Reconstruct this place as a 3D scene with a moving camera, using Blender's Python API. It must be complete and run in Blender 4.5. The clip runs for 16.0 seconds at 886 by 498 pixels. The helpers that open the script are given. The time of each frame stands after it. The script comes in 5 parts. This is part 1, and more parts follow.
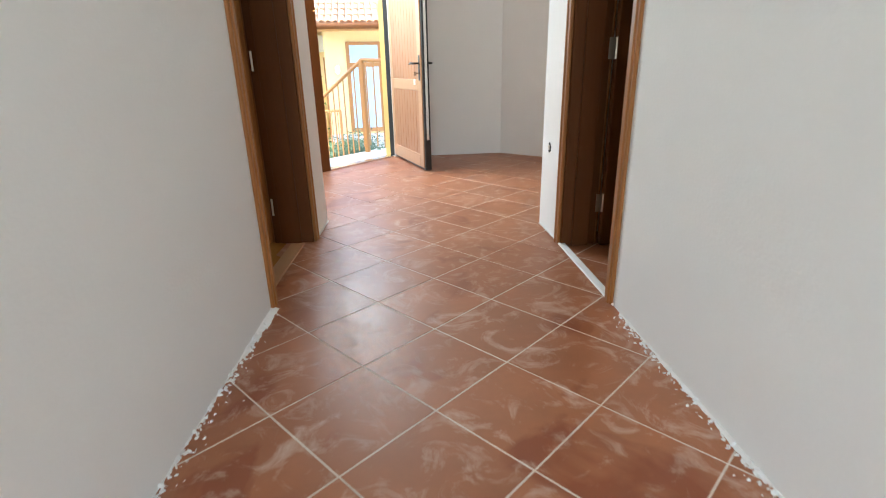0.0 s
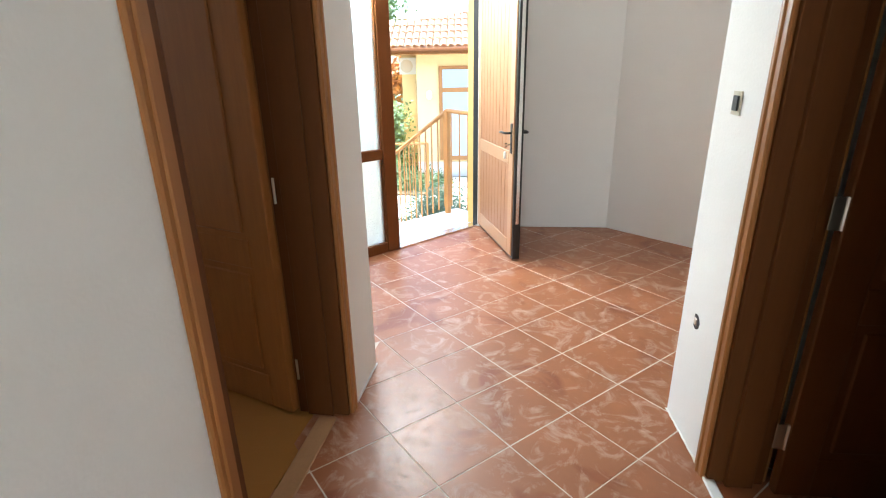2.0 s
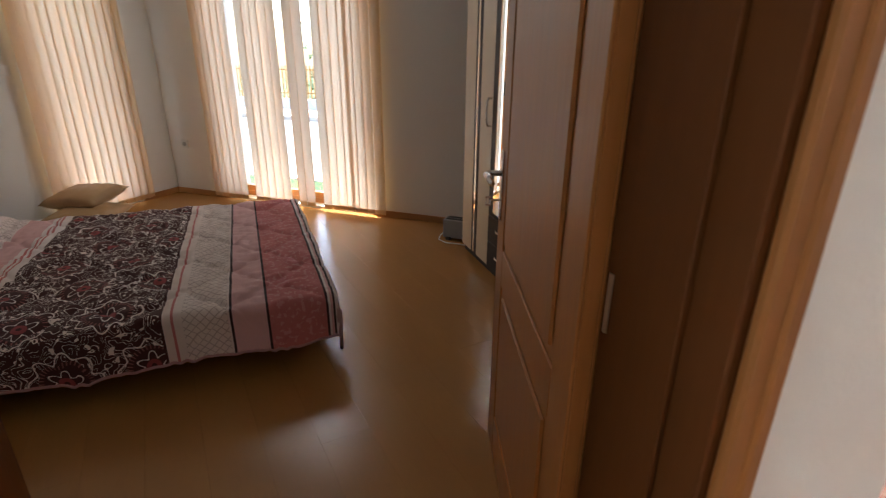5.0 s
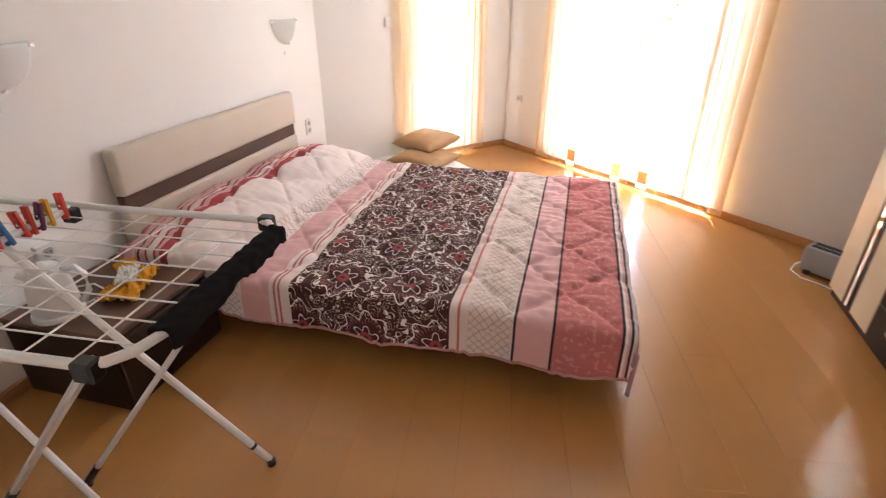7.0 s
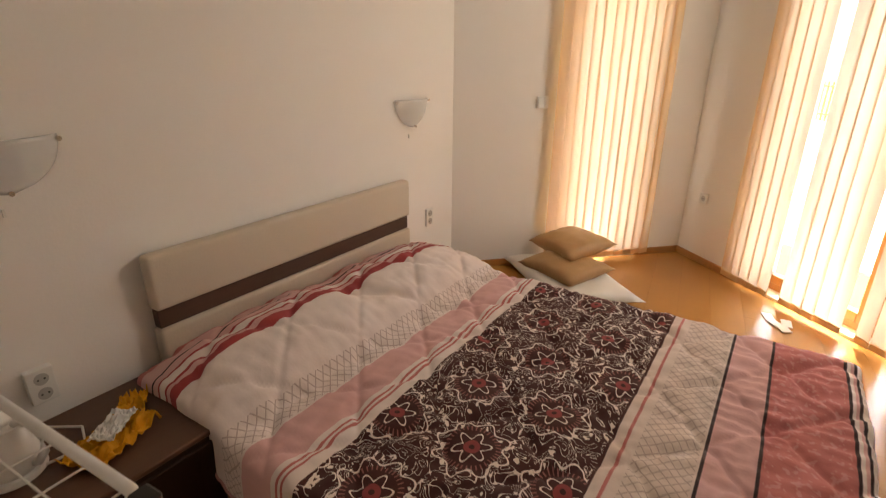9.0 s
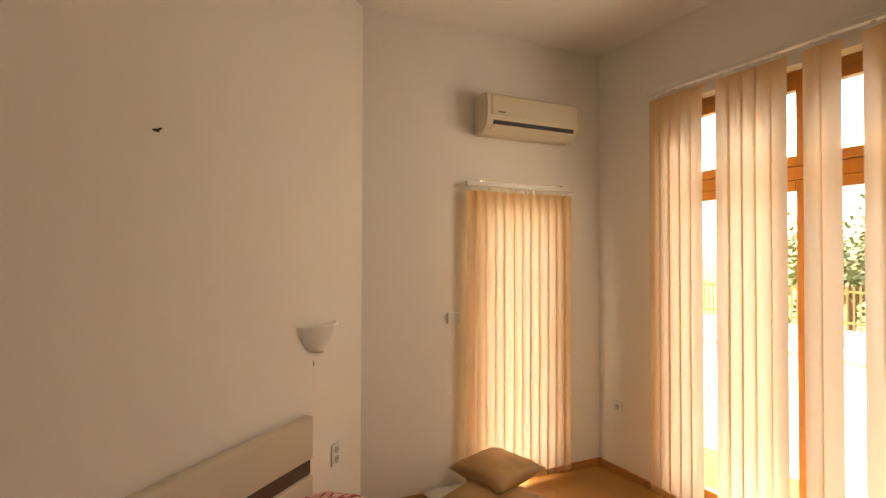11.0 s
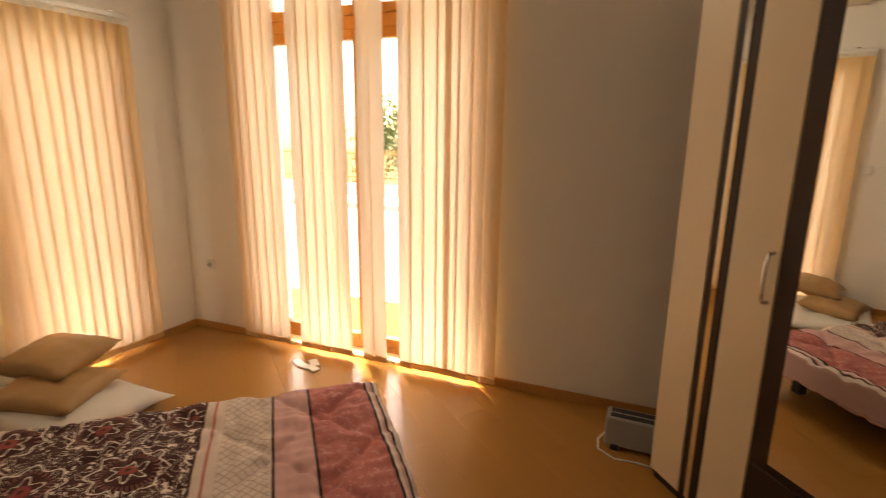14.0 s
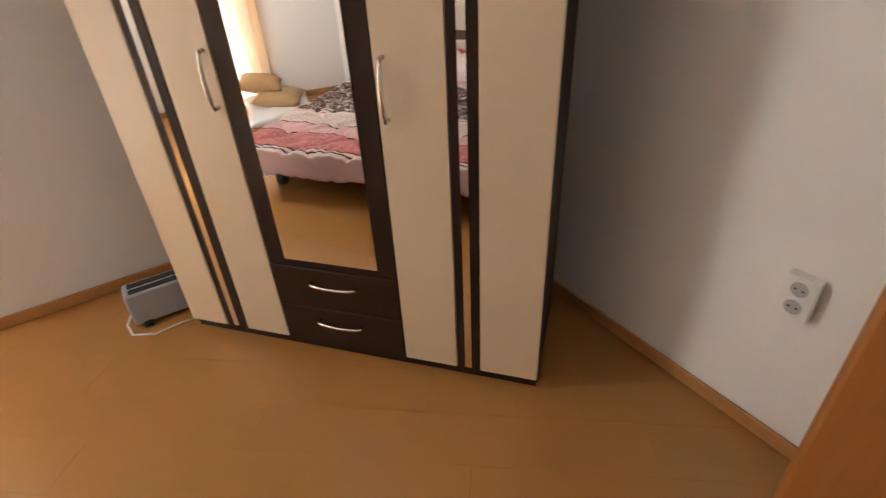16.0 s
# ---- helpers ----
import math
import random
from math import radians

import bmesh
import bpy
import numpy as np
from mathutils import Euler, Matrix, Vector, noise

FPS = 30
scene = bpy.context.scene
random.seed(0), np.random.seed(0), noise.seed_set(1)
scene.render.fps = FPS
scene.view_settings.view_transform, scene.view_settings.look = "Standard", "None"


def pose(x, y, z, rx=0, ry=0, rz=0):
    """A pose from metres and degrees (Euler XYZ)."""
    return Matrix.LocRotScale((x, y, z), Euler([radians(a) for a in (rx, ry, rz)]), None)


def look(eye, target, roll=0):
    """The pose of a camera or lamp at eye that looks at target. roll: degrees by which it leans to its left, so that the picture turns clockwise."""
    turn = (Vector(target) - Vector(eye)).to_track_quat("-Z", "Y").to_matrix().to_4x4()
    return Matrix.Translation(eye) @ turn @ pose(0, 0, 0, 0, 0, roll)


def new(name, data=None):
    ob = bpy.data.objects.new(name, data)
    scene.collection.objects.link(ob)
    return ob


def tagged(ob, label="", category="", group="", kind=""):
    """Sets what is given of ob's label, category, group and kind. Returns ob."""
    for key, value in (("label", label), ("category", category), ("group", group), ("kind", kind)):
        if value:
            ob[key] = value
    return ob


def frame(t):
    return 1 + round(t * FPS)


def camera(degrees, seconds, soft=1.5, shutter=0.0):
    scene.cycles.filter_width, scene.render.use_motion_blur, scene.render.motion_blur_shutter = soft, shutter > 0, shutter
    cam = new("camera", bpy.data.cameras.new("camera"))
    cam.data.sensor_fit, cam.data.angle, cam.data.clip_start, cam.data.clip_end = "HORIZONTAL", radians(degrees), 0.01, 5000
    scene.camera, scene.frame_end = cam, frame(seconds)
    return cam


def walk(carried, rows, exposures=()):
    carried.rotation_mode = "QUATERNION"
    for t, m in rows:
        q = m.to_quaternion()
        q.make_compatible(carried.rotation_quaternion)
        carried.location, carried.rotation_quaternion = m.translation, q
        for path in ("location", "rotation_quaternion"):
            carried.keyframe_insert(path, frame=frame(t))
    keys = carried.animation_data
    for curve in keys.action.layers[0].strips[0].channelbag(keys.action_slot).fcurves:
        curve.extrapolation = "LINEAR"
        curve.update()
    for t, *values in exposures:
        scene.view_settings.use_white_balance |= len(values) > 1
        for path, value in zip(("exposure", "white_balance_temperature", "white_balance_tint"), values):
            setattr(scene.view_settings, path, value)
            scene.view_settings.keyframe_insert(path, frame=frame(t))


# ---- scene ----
ROWS = [
    (0, 0.258, 0.359, 0.975, 0.67, -20.19, -1.31),
    (0.5, 0.283, 0.761, 1.091, 1.29, -23.68, -1.38),
    (1, 0.352, 1.003, 1.183, 3.65, -21.33, -0.73),
    (1.5, 0.367, 1.202, 1.307, 11.45, -19.22, -0.91),
    (2, 0.238, 1.438, 1.437, 11.12, -19.67, -0.99),
    (2.5, 0.223, 1.604, 1.452, 12.93, -19.19, -0.89),
    (3, 0.335, 1.839, 1.454, 20.84, -18.52, -1.33),
    (3.5, 0.245, 2.055, 1.429, 23.80, -18.63, 0.33),
    (4, 0.094, 2.226, 1.398, 34.77, -18.97, -0.50),
    (4.5, 0.003, 2.490, 1.414, 56.57, -20.46, 0.50),
    (5, -0.175, 2.705, 1.362, 71.85, -20.93, 0.50),
    (5.2, -0.245, 2.720, 1.372, 74.80, -21.50, 0.55),
    (7.3, -0.788, 2.649, 1.467, 114.08, -26.82, -0.09),
    (7.5, -0.908, 2.649, 1.462, 118.32, -26.46, -0.28),
    (8, -1.203, 2.662, 1.493, 123.28, -25.90, 0.14),
    (10.3, -1.734, 2.237, 1.574, 125.49, -9.32, -0.03),
    (10.5, -1.735, 2.251, 1.599, 122.36, -6.61, 0.31),
    (11, -1.749, 2.244, 1.665, 115.12, 0.94, 0.18),
    (11.5, -1.764, 2.232, 1.676, 108.77, 2.73, -0.43),
    (12, -1.778, 2.242, 1.671, 104.24, 3.89, -1.35),
    (12.5, -1.812, 2.352, 1.645, 95.33, 0.02, -1.89),
    (13, -1.830, 2.431, 1.607, 88.15, -4.89, -1.68),
    (13.5, -1.842, 2.472, 1.559, 83.72, -9.86, -1.35),
    (14, -1.867, 2.527, 1.487, 74.58, -12.79, 0.62),
    (14.5, -1.913, 2.666, 1.427, 57.55, -16.19, -1.14),
    (15, -1.881, 2.765, 1.370, 47.53, -25.87, -2.81),
    (15.5, -1.926, 2.764, 1.361, 35.21, -31.96, -4.80),
    (16, -1.992, 2.725, 1.397, 18.53, -32.73, -3.03),
]
cam = camera(82.74, 16.0, soft=1.1, shutter=0.25)
walk(cam, [(t, pose(x, y, z, 90 + pitch, 0, yaw) @ pose(0, 0, 0, 0, 0, roll)) for t, x, y, z, yaw, pitch, roll in ROWS],
     exposures=[(0.0, 2.8, 5850, 1), (2.5, 2.85, 5850, 1), (3.5, 2.4, 5400, -3), (4.3, 2.4, 5600, 1), (5.2, 3.1, 6000, 5),
                (7.3, 4.8, 5900, 9), (8.2, 4.25, 6450, 9), (10.3, 3.35, 9300, 12), (12.0, 3.3, 9900, 13), (13.5, 3.35, 10400, 14),
                (14.5, 3.2, 9200, 12), (15.0, 3.25, 7700, 10), (15.5, 3.7, 6600, 7), (16.0, 4.55, 6100, 6)])

# ---- world, sun, large lights ----
SUN_DIR = Vector((-0.50, -0.07, 0.865)).normalized()
world = bpy.data.worlds.new("sky")
scene.world = world
world.use_nodes = True
wn = world.node_tree.nodes
sky = wn.new("ShaderNodeTexSky")
sky.sky_type, sky.sun_disc = "NISHITA", False
sky.sun_elevation = math.asin(SUN_DIR.z)
sky.sun_rotation = math.atan2(SUN_DIR.x, SUN_DIR.y)
sky.dust_density, sky.air_density = 3.0, 1.0
world.node_tree.links.new(sky.outputs[0], wn["Background"].inputs[0])
wn["Background"].inputs[1].default_value = 0.15
sun = new("sun", bpy.data.lights.new("sun", "SUN"))
sun.data.energy, sun.data.angle, sun.data.color = 1.9, radians(4.0), (1.0, 0.95, 0.87)
sun.matrix_world = look(SUN_DIR * 30, (0, 0, 0))


def area(name, eye, target, w, h, power, colour=(1, 1, 1)):
    """A lamp that stands in an opening for the daylight that comes through it."""
    ob = new(name, bpy.data.lights.new(name, "AREA"))
    ob.data.shape, ob.data.size, ob.data.size_y, ob.data.energy, ob.data.color = "RECTANGLE", w, h, power, colour
    ob.matrix_world = look(eye, target)
    return ob


area("daylight_corridor_end", (0.35, -2.15, 1.05), (0.2, 4.0, 0.6), 1.25, 2.0, 7, (0.95, 0.98, 1.0))
area("daylight_entrance", (-1.00, 5.33, 2.13), (0.9, 4.3, 0.5), 1.2, 0.28, 12, (1.0, 0.99, 0.96))
# the sky's light through the three clear gaps of the French window's upper lights
for s in (1.015, 1.515, 1.785):
    gx, gy = -5.999 + 0.6143 * s, 1.658 + 0.7891 * s
    area("daylight_window", (gx + 0.085, gy - 0.066, 2.42), (gx + 2.0, gy - 1.5, 1.6), 0.06, 0.36, 0.36, (1.0, 0.98, 0.95))

# and through both windows, on the cloth of the blinds that hang before them
for s, w in ((0.80, 0.24), (1.265, 0.30), (1.645, 0.10), (2.08, 0.38)):
    gx, gy = -5.999 + 0.6143 * s, 1.658 + 0.7891 * s
    area("daylight_window", (gx - 0.030, gy + 0.023, 1.27), (gx + 0.79, gy - 0.61, 1.27), w, 2.35, 2.5 * w, (1.0, 0.97, 0.94))
area("daylight_narrow_window", (-5.407 - 0.025, 1.151 - 0.029, 1.07), (-5.407 + 0.65, 1.151 + 0.759, 1.07), 0.66, 1.95, 0.8, (1.0, 0.97, 0.94))

# ---- materials ----
def material(name, colour, rough=0.5, metal=0.0, vary=0.06, scale=6.0, grain=0.0, bump=0.02, fine=60.0, stretch=(1, 1, 1), each=0.0, specular=0.5, gloss_vary=0.25):
    """Colour with blotches and grain at two scales, relief, and a shade of its own for each piece."""
    m = bpy.data.materials.new(name)
    m.use_nodes = True
    nt = m.node_tree
    N, L = nt.nodes, nt.links
    b = N["Principled BSDF"]
    b.inputs["Metallic"].default_value = metal
    b.inputs["Specular IOR Level"].default_value = specular
    co = N.new("ShaderNodeTexCoord")
    mp = N.new("ShaderNodeMapping")
    mp.inputs["Scale"].default_value = stretch
    L.new(co.outputs["Object"], mp.inputs["Vector"])
    if each:
        info = N.new("ShaderNodeObjectInfo")
        sh = N.new("ShaderNodeVectorMath")
        sh.operation = "SCALE"
        sh.inputs[0].default_value = (31.0, 17.0, 5.0)
        L.new(info.outputs["Random"], sh.inputs["Scale"])
        L.new(sh.outputs[0], mp.inputs["Location"])
    n1 = N.new("ShaderNodeTexNoise")
    n1.inputs["Scale"].default_value, n1.inputs["Detail"].default_value = scale, 5
    n2 = N.new("ShaderNodeTexNoise")
    n2.inputs["Scale"].default_value, n2.inputs["Detail"].default_value = fine, 4
    for n in (n1, n2):
        L.new(mp.outputs[0], n.inputs["Vector"])
    val = N.new("ShaderNodeMath")
    val.operation = "MULTIPLY_ADD"
    val.inputs[1].default_value, val.inputs[2].default_value = 2 * vary, 1 - vary
    L.new(n1.outputs["Fac"], val.inputs[0])
    v2 = N.new("ShaderNodeMath")
    v2.operation = "MULTIPLY_ADD"
    v2.inputs[1].default_value = 2 * grain
    L.new(n2.outputs["Fac"], v2.inputs[0])
    sub = N.new("ShaderNodeMath")
    sub.operation = "SUBTRACT"
    sub.inputs[1].default_value = grain
    L.new(val.outputs[0], sub.inputs[0])
    L.new(sub.outputs[0], v2.inputs[2])
    last = v2.outputs[0]
    if each:
        e = N.new("ShaderNodeMath")
        e.operation = "MULTIPLY_ADD"
        e.inputs[1].default_value, e.inputs[2].default_value = 2 * each, 1 - each
        L.new(info.outputs["Random"], e.inputs[0])
        ml = N.new("ShaderNodeMath")
        ml.operation = "MULTIPLY"
        L.new(last, ml.inputs[0]), L.new(e.outputs[0], ml.inputs[1])
        last = ml.outputs[0]
    hs = N.new("ShaderNodeHueSaturation")
    hs.inputs["Color"].default_value = (*colour, 1)
    L.new(last, hs.inputs["Value"])
    L.new(hs.outputs[0], b.inputs["Base Color"])
    rr = N.new("ShaderNodeMath")
    rr.operation = "MULTIPLY_ADD"
    rr.inputs[1].default_value, rr.inputs[2].default_value = gloss_vary * rough, rough * (1 - gloss_vary / 2)
    L.new(n1.outputs["Fac"], rr.inputs[0])
    L.new(rr.outputs[0], b.inputs["Roughness"])
    if bump:
        bp = N.new("ShaderNodeBump")
        bp.inputs["Strength"].default_value, bp.inputs["Distance"].default_value = min(1, bump * 10), 0.004
        L.new(n2.outputs["Fac"], bp.inputs["Height"])
        L.new(bp.outputs[0], b.inputs["Normal"])
    return m


PLASTER = material("plaster", (0.80, 0.78, 0.75), 0.85, vary=0.03, scale=1.2, grain=0.015, bump=0.02, fine=90)
PLASTER_BED = material("plaster_bedroom", (0.86, 0.83, 0.79), 0.85, vary=0.025, scale=1.0, grain=0.01, bump=0.015, fine=90)
CEILING = material("ceiling_paint", (0.87, 0.85, 0.82), 0.9, vary=0.02, scale=1.0, bump=0.01)
# Darker than leaf and casings; also puts the dark room's shade on its leaf.
LINING_AND_SHADE = material("lining_and_shade_wood", (0.105, 0.033, 0.006), 0.55, vary=0.12, scale=3, grain=0.12, fine=9, stretch=(9, 9, 0.8), bump=0.012, specular=0.2)
DOORLEAF = material("door_leaf_wood", (0.35, 0.135, 0.030), 0.45, vary=0.12, scale=3, grain=0.14, fine=9, stretch=(9, 9, 0.8), bump=0.012, specular=0.3)
BROWN = material("brown_screen_wood", (0.14, 0.047, 0.009), 0.5, vary=0.12, scale=3, grain=0.12, fine=9, stretch=(9, 9, 0.8), bump=0.012, specular=0.25)
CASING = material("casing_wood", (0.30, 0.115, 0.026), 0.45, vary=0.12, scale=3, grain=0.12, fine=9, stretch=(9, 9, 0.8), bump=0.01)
OAK = material("frame_wood", (0.38, 0.17, 0.05), 0.4, vary=0.1, scale=3, grain=0.1, fine=9, stretch=(9, 9, 0.8), bump=0.01)
LEAFWOOD = material("entry_panel", (0.34, 0.15, 0.058), 0.4, vary=0.1, scale=3, grain=0.12, fine=9, stretch=(9, 9, 0.8), bump=0.01)
STILE = material("entry_stile", (0.44, 0.25, 0.125), 0.4, vary=0.08, scale=3, grain=0.1, fine=9, stretch=(9, 9, 0.8), bump=0.01)
BLACK = material("black_plastic", (0.012, 0.011, 0.010), 0.35, bump=0)
DARKWOOD = material("wenge", (0.030, 0.014, 0.008), 0.45, vary=0.15, scale=3, grain=0.2, fine=9, stretch=(9, 9, 0.8), bump=0.01, specular=0.22)
CREAM = material("cream_laminate", (0.66, 0.53, 0.37), 0.4, vary=0.02, grain=0.02, bump=0.004)
CHROME = material("brushed_steel", (0.75, 0.73, 0.70), 0.22, metal=1.0, vary=0.03, bump=0)
BRASS = material("hinge_metal", (0.62, 0.56, 0.47), 0.3, metal=1.0, vary=0.05, bump=0)
WHITE = material("white_plastic", (0.78, 0.77, 0.74), 0.35, vary=0.02, bump=0)
OFFWHITE = material("aged_plastic", (0.66, 0.58, 0.45), 0.4, vary=0.03, bump=0)
GREYDARK = material("grille", (0.03, 0.028, 0.026), 0.6, bump=0)
LEATHER = material("cream_leather", (0.62, 0.54, 0.44), 0.45, vary=0.04, scale=4, grain=0.03, fine=140, bump=0.03)
GROUT = material("grout", (0.68, 0.60, 0.52), 0.9, vary=0.12, scale=9, grain=0.1, bump=0.06)
SKIRT = material("skirting_wood", (0.46, 0.22, 0.07), 0.4, vary=0.1, scale=3, grain=0.1, fine=10, stretch=(2, 2, 9), bump=0.006)
CONCRETE = material("landing_concrete", (0.55, 0.53, 0.50), 0.85, vary=0.12, scale=4, grain=0.08, bump=0.05)
PALEYELLOW = material("pale_render", (0.82, 0.64, 0.32), 0.9, vary=0.05, scale=2, grain=0.04, bump=0.05)
PALELEAVES = material("pale_leaves", (0.16, 0.22, 0.07), 0.6, vary=0.4, scale=4, grain=0.2, bump=0)
YELLOW = material("yellow_render", (0.72, 0.47, 0.16), 0.9, vary=0.05, scale=2, grain=0.04, bump=0.05)
RAILWOOD = material("rail_paint", (0.45, 0.21, 0.06), 0.45, vary=0.1, scale=5, bump=0.01)
TERRACOTTA = material("roof_tile", (0.62, 0.40, 0.25), 0.8, vary=0.2, scale=5, grain=0.1, bump=0.04, each=0.1)
GRASS = material("lawn", (0.040, 0.078, 0.016), 0.9, vary=0.35, scale=3, grain=0.3, bump=0.08, fine=40)
LEAVES = material("leaves", (0.06, 0.11, 0.025), 0.6, vary=0.4, scale=4, grain=0.2, bump=0)
JUNIPER = material("juniper", (0.05, 0.09, 0.05), 0.7, vary=0.3, scale=6, bump=0)
AUTUMN = material("autumn_leaves", (0.45, 0.20, 0.06), 0.6, vary=0.35, scale=4, bump=0)
BARK = material("bark", (0.14, 0.09, 0.055), 0.9, vary=0.2, scale=6, grain=0.2, bump=0.08)
ASPHALT = material("sun_bleached_road", (0.27, 0.265, 0.26), 0.9, vary=0.1, scale=2, grain=0.15, bump=0.06)
PAVING = material("paving", (0.45, 0.40, 0.35), 0.9, vary=0.12, scale=3, grain=0.1, bump=0.05)
PILLOW = material("tan_satin", (0.42, 0.25, 0.11), 0.5, vary=0.12, scale=7, grain=0.06, bump=0.02)
LINEN = material("white_linen", (0.72, 0.70, 0.66), 0.85, vary=0.05, scale=8, grain=0.03, bump=0.04)
# Shade inside the unlit side room, put in as near-black surfaces.
DARK_ROOM_SHADE = material("dark_room_shade", (0.02, 0.02, 0.02), 0.3, vary=0.2, scale=4, bump=0.01)
REDPAINT = material("car_paint_red", (0.35, 0.03, 0.025), 0.25, vary=0.03, bump=0)
TEAL = material("teal_plastic", (0.02, 0.28, 0.27), 0.5, vary=0.05, bump=0)
CLOTHGREY = material("curtain_blue", (0.42, 0.52, 0.60), 0.9, vary=0.1, scale=3, bump=0)


def tile_material():
    """Glazed terracotta with brown clouds and a dusty white bloom left by builders' plaster."""
    m = material("terracotta_tile", (0.33, 0.118, 0.046), 0.32, vary=0.22, scale=4.5, grain=0.08, fine=30, bump=0.006, each=0.07, specular=0.65)
    N, L = m.node_tree.nodes, m.node_tree.links
    b = N["Principled BSDF"]
    co = N.new("ShaderNodeTexCoord")
    geo = N.new("ShaderNodeNewGeometry")
    d1 = N.new("ShaderNodeTexNoise")
    d1.inputs["Scale"].default_value, d1.inputs["Detail"].default_value, d1.inputs["Distortion"].default_value = 6.5, 12, 1.5
    d1.inputs["Roughness"].default_value = 0.66
    L.new(geo.outputs["Position"], d1.inputs["Vector"])
    r = N.new("ShaderNodeValToRGB")
    r.color_ramp.elements[0].position, r.color_ramp.elements[0].color = 0.51, (0, 0, 0, 1)
    r.color_ramp.elements[1].position, r.color_ramp.elements[1].color = 0.70, (1, 1, 1, 1)
    L.new(d1.outputs["Fac"], r.inputs[0])
    sc = N.new("ShaderNodeMath")
    sc.operation = "MULTIPLY"
    sc.inputs[1].default_value = 0.62
    L.new(r.outputs[0], sc.inputs[0])
    mx = N.new("ShaderNodeMix")
    mx.data_type = "RGBA"
    mx.inputs["B"].default_value = (0.66, 0.52, 0.42, 1)
    L.new(sc.outputs[0], mx.inputs["Factor"])
    d2 = N.new("ShaderNodeTexNoise")
    d2.inputs["Scale"].default_value, d2.inputs["Detail"].default_value, d2.inputs["Distortion"].default_value = 2.3, 6, 1.2
    L.new(geo.outputs["Position"], d2.inputs["Vector"])
    r2 = N.new("ShaderNodeValToRGB")
    r2.color_ramp.elements[0].position, r2.color_ramp.elements[0].color = 0.57, (0, 0, 0, 1)
    r2.color_ramp.elements[1].position, r2.color_ramp.elements[1].color = 0.66, (1, 1, 1, 1)
    L.new(d2.outputs["Fac"], r2.inputs[0])
    wet = N.new("ShaderNodeMix")
    wet.data_type = "RGBA"
    wet.inputs["B"].default_value = (0.24, 0.062, 0.018, 1)
    L.new(r2.outputs[0], wet.inputs["Factor"])
    L.new(b.inputs["Base Color"].links[0].from_socket, wet.inputs["A"])
    L.new(wet.outputs["Result"], mx.inputs["A"])
    L.new(mx.outputs["Result"], b.inputs["Base Color"])
    ro = N.new("ShaderNodeMath")
    ro.operation = "MULTIPLY_ADD"
    ro.inputs[1].default_value, ro.inputs[2].default_value = 0.24, 0.37
    L.new(r.outputs[0], ro.inputs[0])
    L.new(ro.outputs[0], b.inputs["Roughness"])
    return m


TILE = tile_material()
PLANK = material("beech_laminate", (0.42, 0.20, 0.055), 0.25, vary=0.045, scale=1.6, grain=0.03, fine=14, stretch=(1, 4, 1), bump=0, each=0.02, gloss_vary=0.02)


def glass(name, rough=0.0, tint=(1, 1, 1), relief=0.0):
    m = bpy.data.materials.new(name)
    m.use_nodes = True
    N, L = m.node_tree.nodes, m.node_tree.links
    b = N["Principled BSDF"]
    b.inputs["Base Color"].default_value = (*tint, 1)
    b.inputs["Transmission Weight"].default_value, b.inputs["Roughness"].default_value, b.inputs["IOR"].default_value = 1.0, rough, 1.45
    if relief:
        n = N.new("ShaderNodeTexNoise")
        n.inputs["Scale"].default_value, n.inputs["Detail"].default_value, n.inputs["Distortion"].default_value = 75, 2, 1
        bp = N.new("ShaderNodeBump")
        bp.inputs["Strength"].default_value, bp.inputs["Distance"].default_value = relief, 0.01
        co = N.new("ShaderNodeTexCoord")
        L.new(co.outputs["Object"], n.inputs["Vector"])
        L.new(n.outputs["Fac"], bp.inputs["Height"]), L.new(bp.outputs[0], b.inputs["Normal"])
    return m


GLASS = glass("clear_glass")
FROST = glass("frosted_glass", 0.35, (0.93, 0.98, 0.94), 0.8)
MIRROR = bpy.data.materials.new("mirror")
MIRROR.use_nodes = True
MIRROR.node_tree.nodes["Principled BSDF"].inputs["Metallic"].default_value = 1.0
MIRROR.node_tree.nodes["Principled BSDF"].inputs["Roughness"].default_value = 0.01
MIRROR.node_tree.nodes["Principled BSDF"].inputs["Base Color"].default_value = (0.88, 0.9, 0.89, 1)


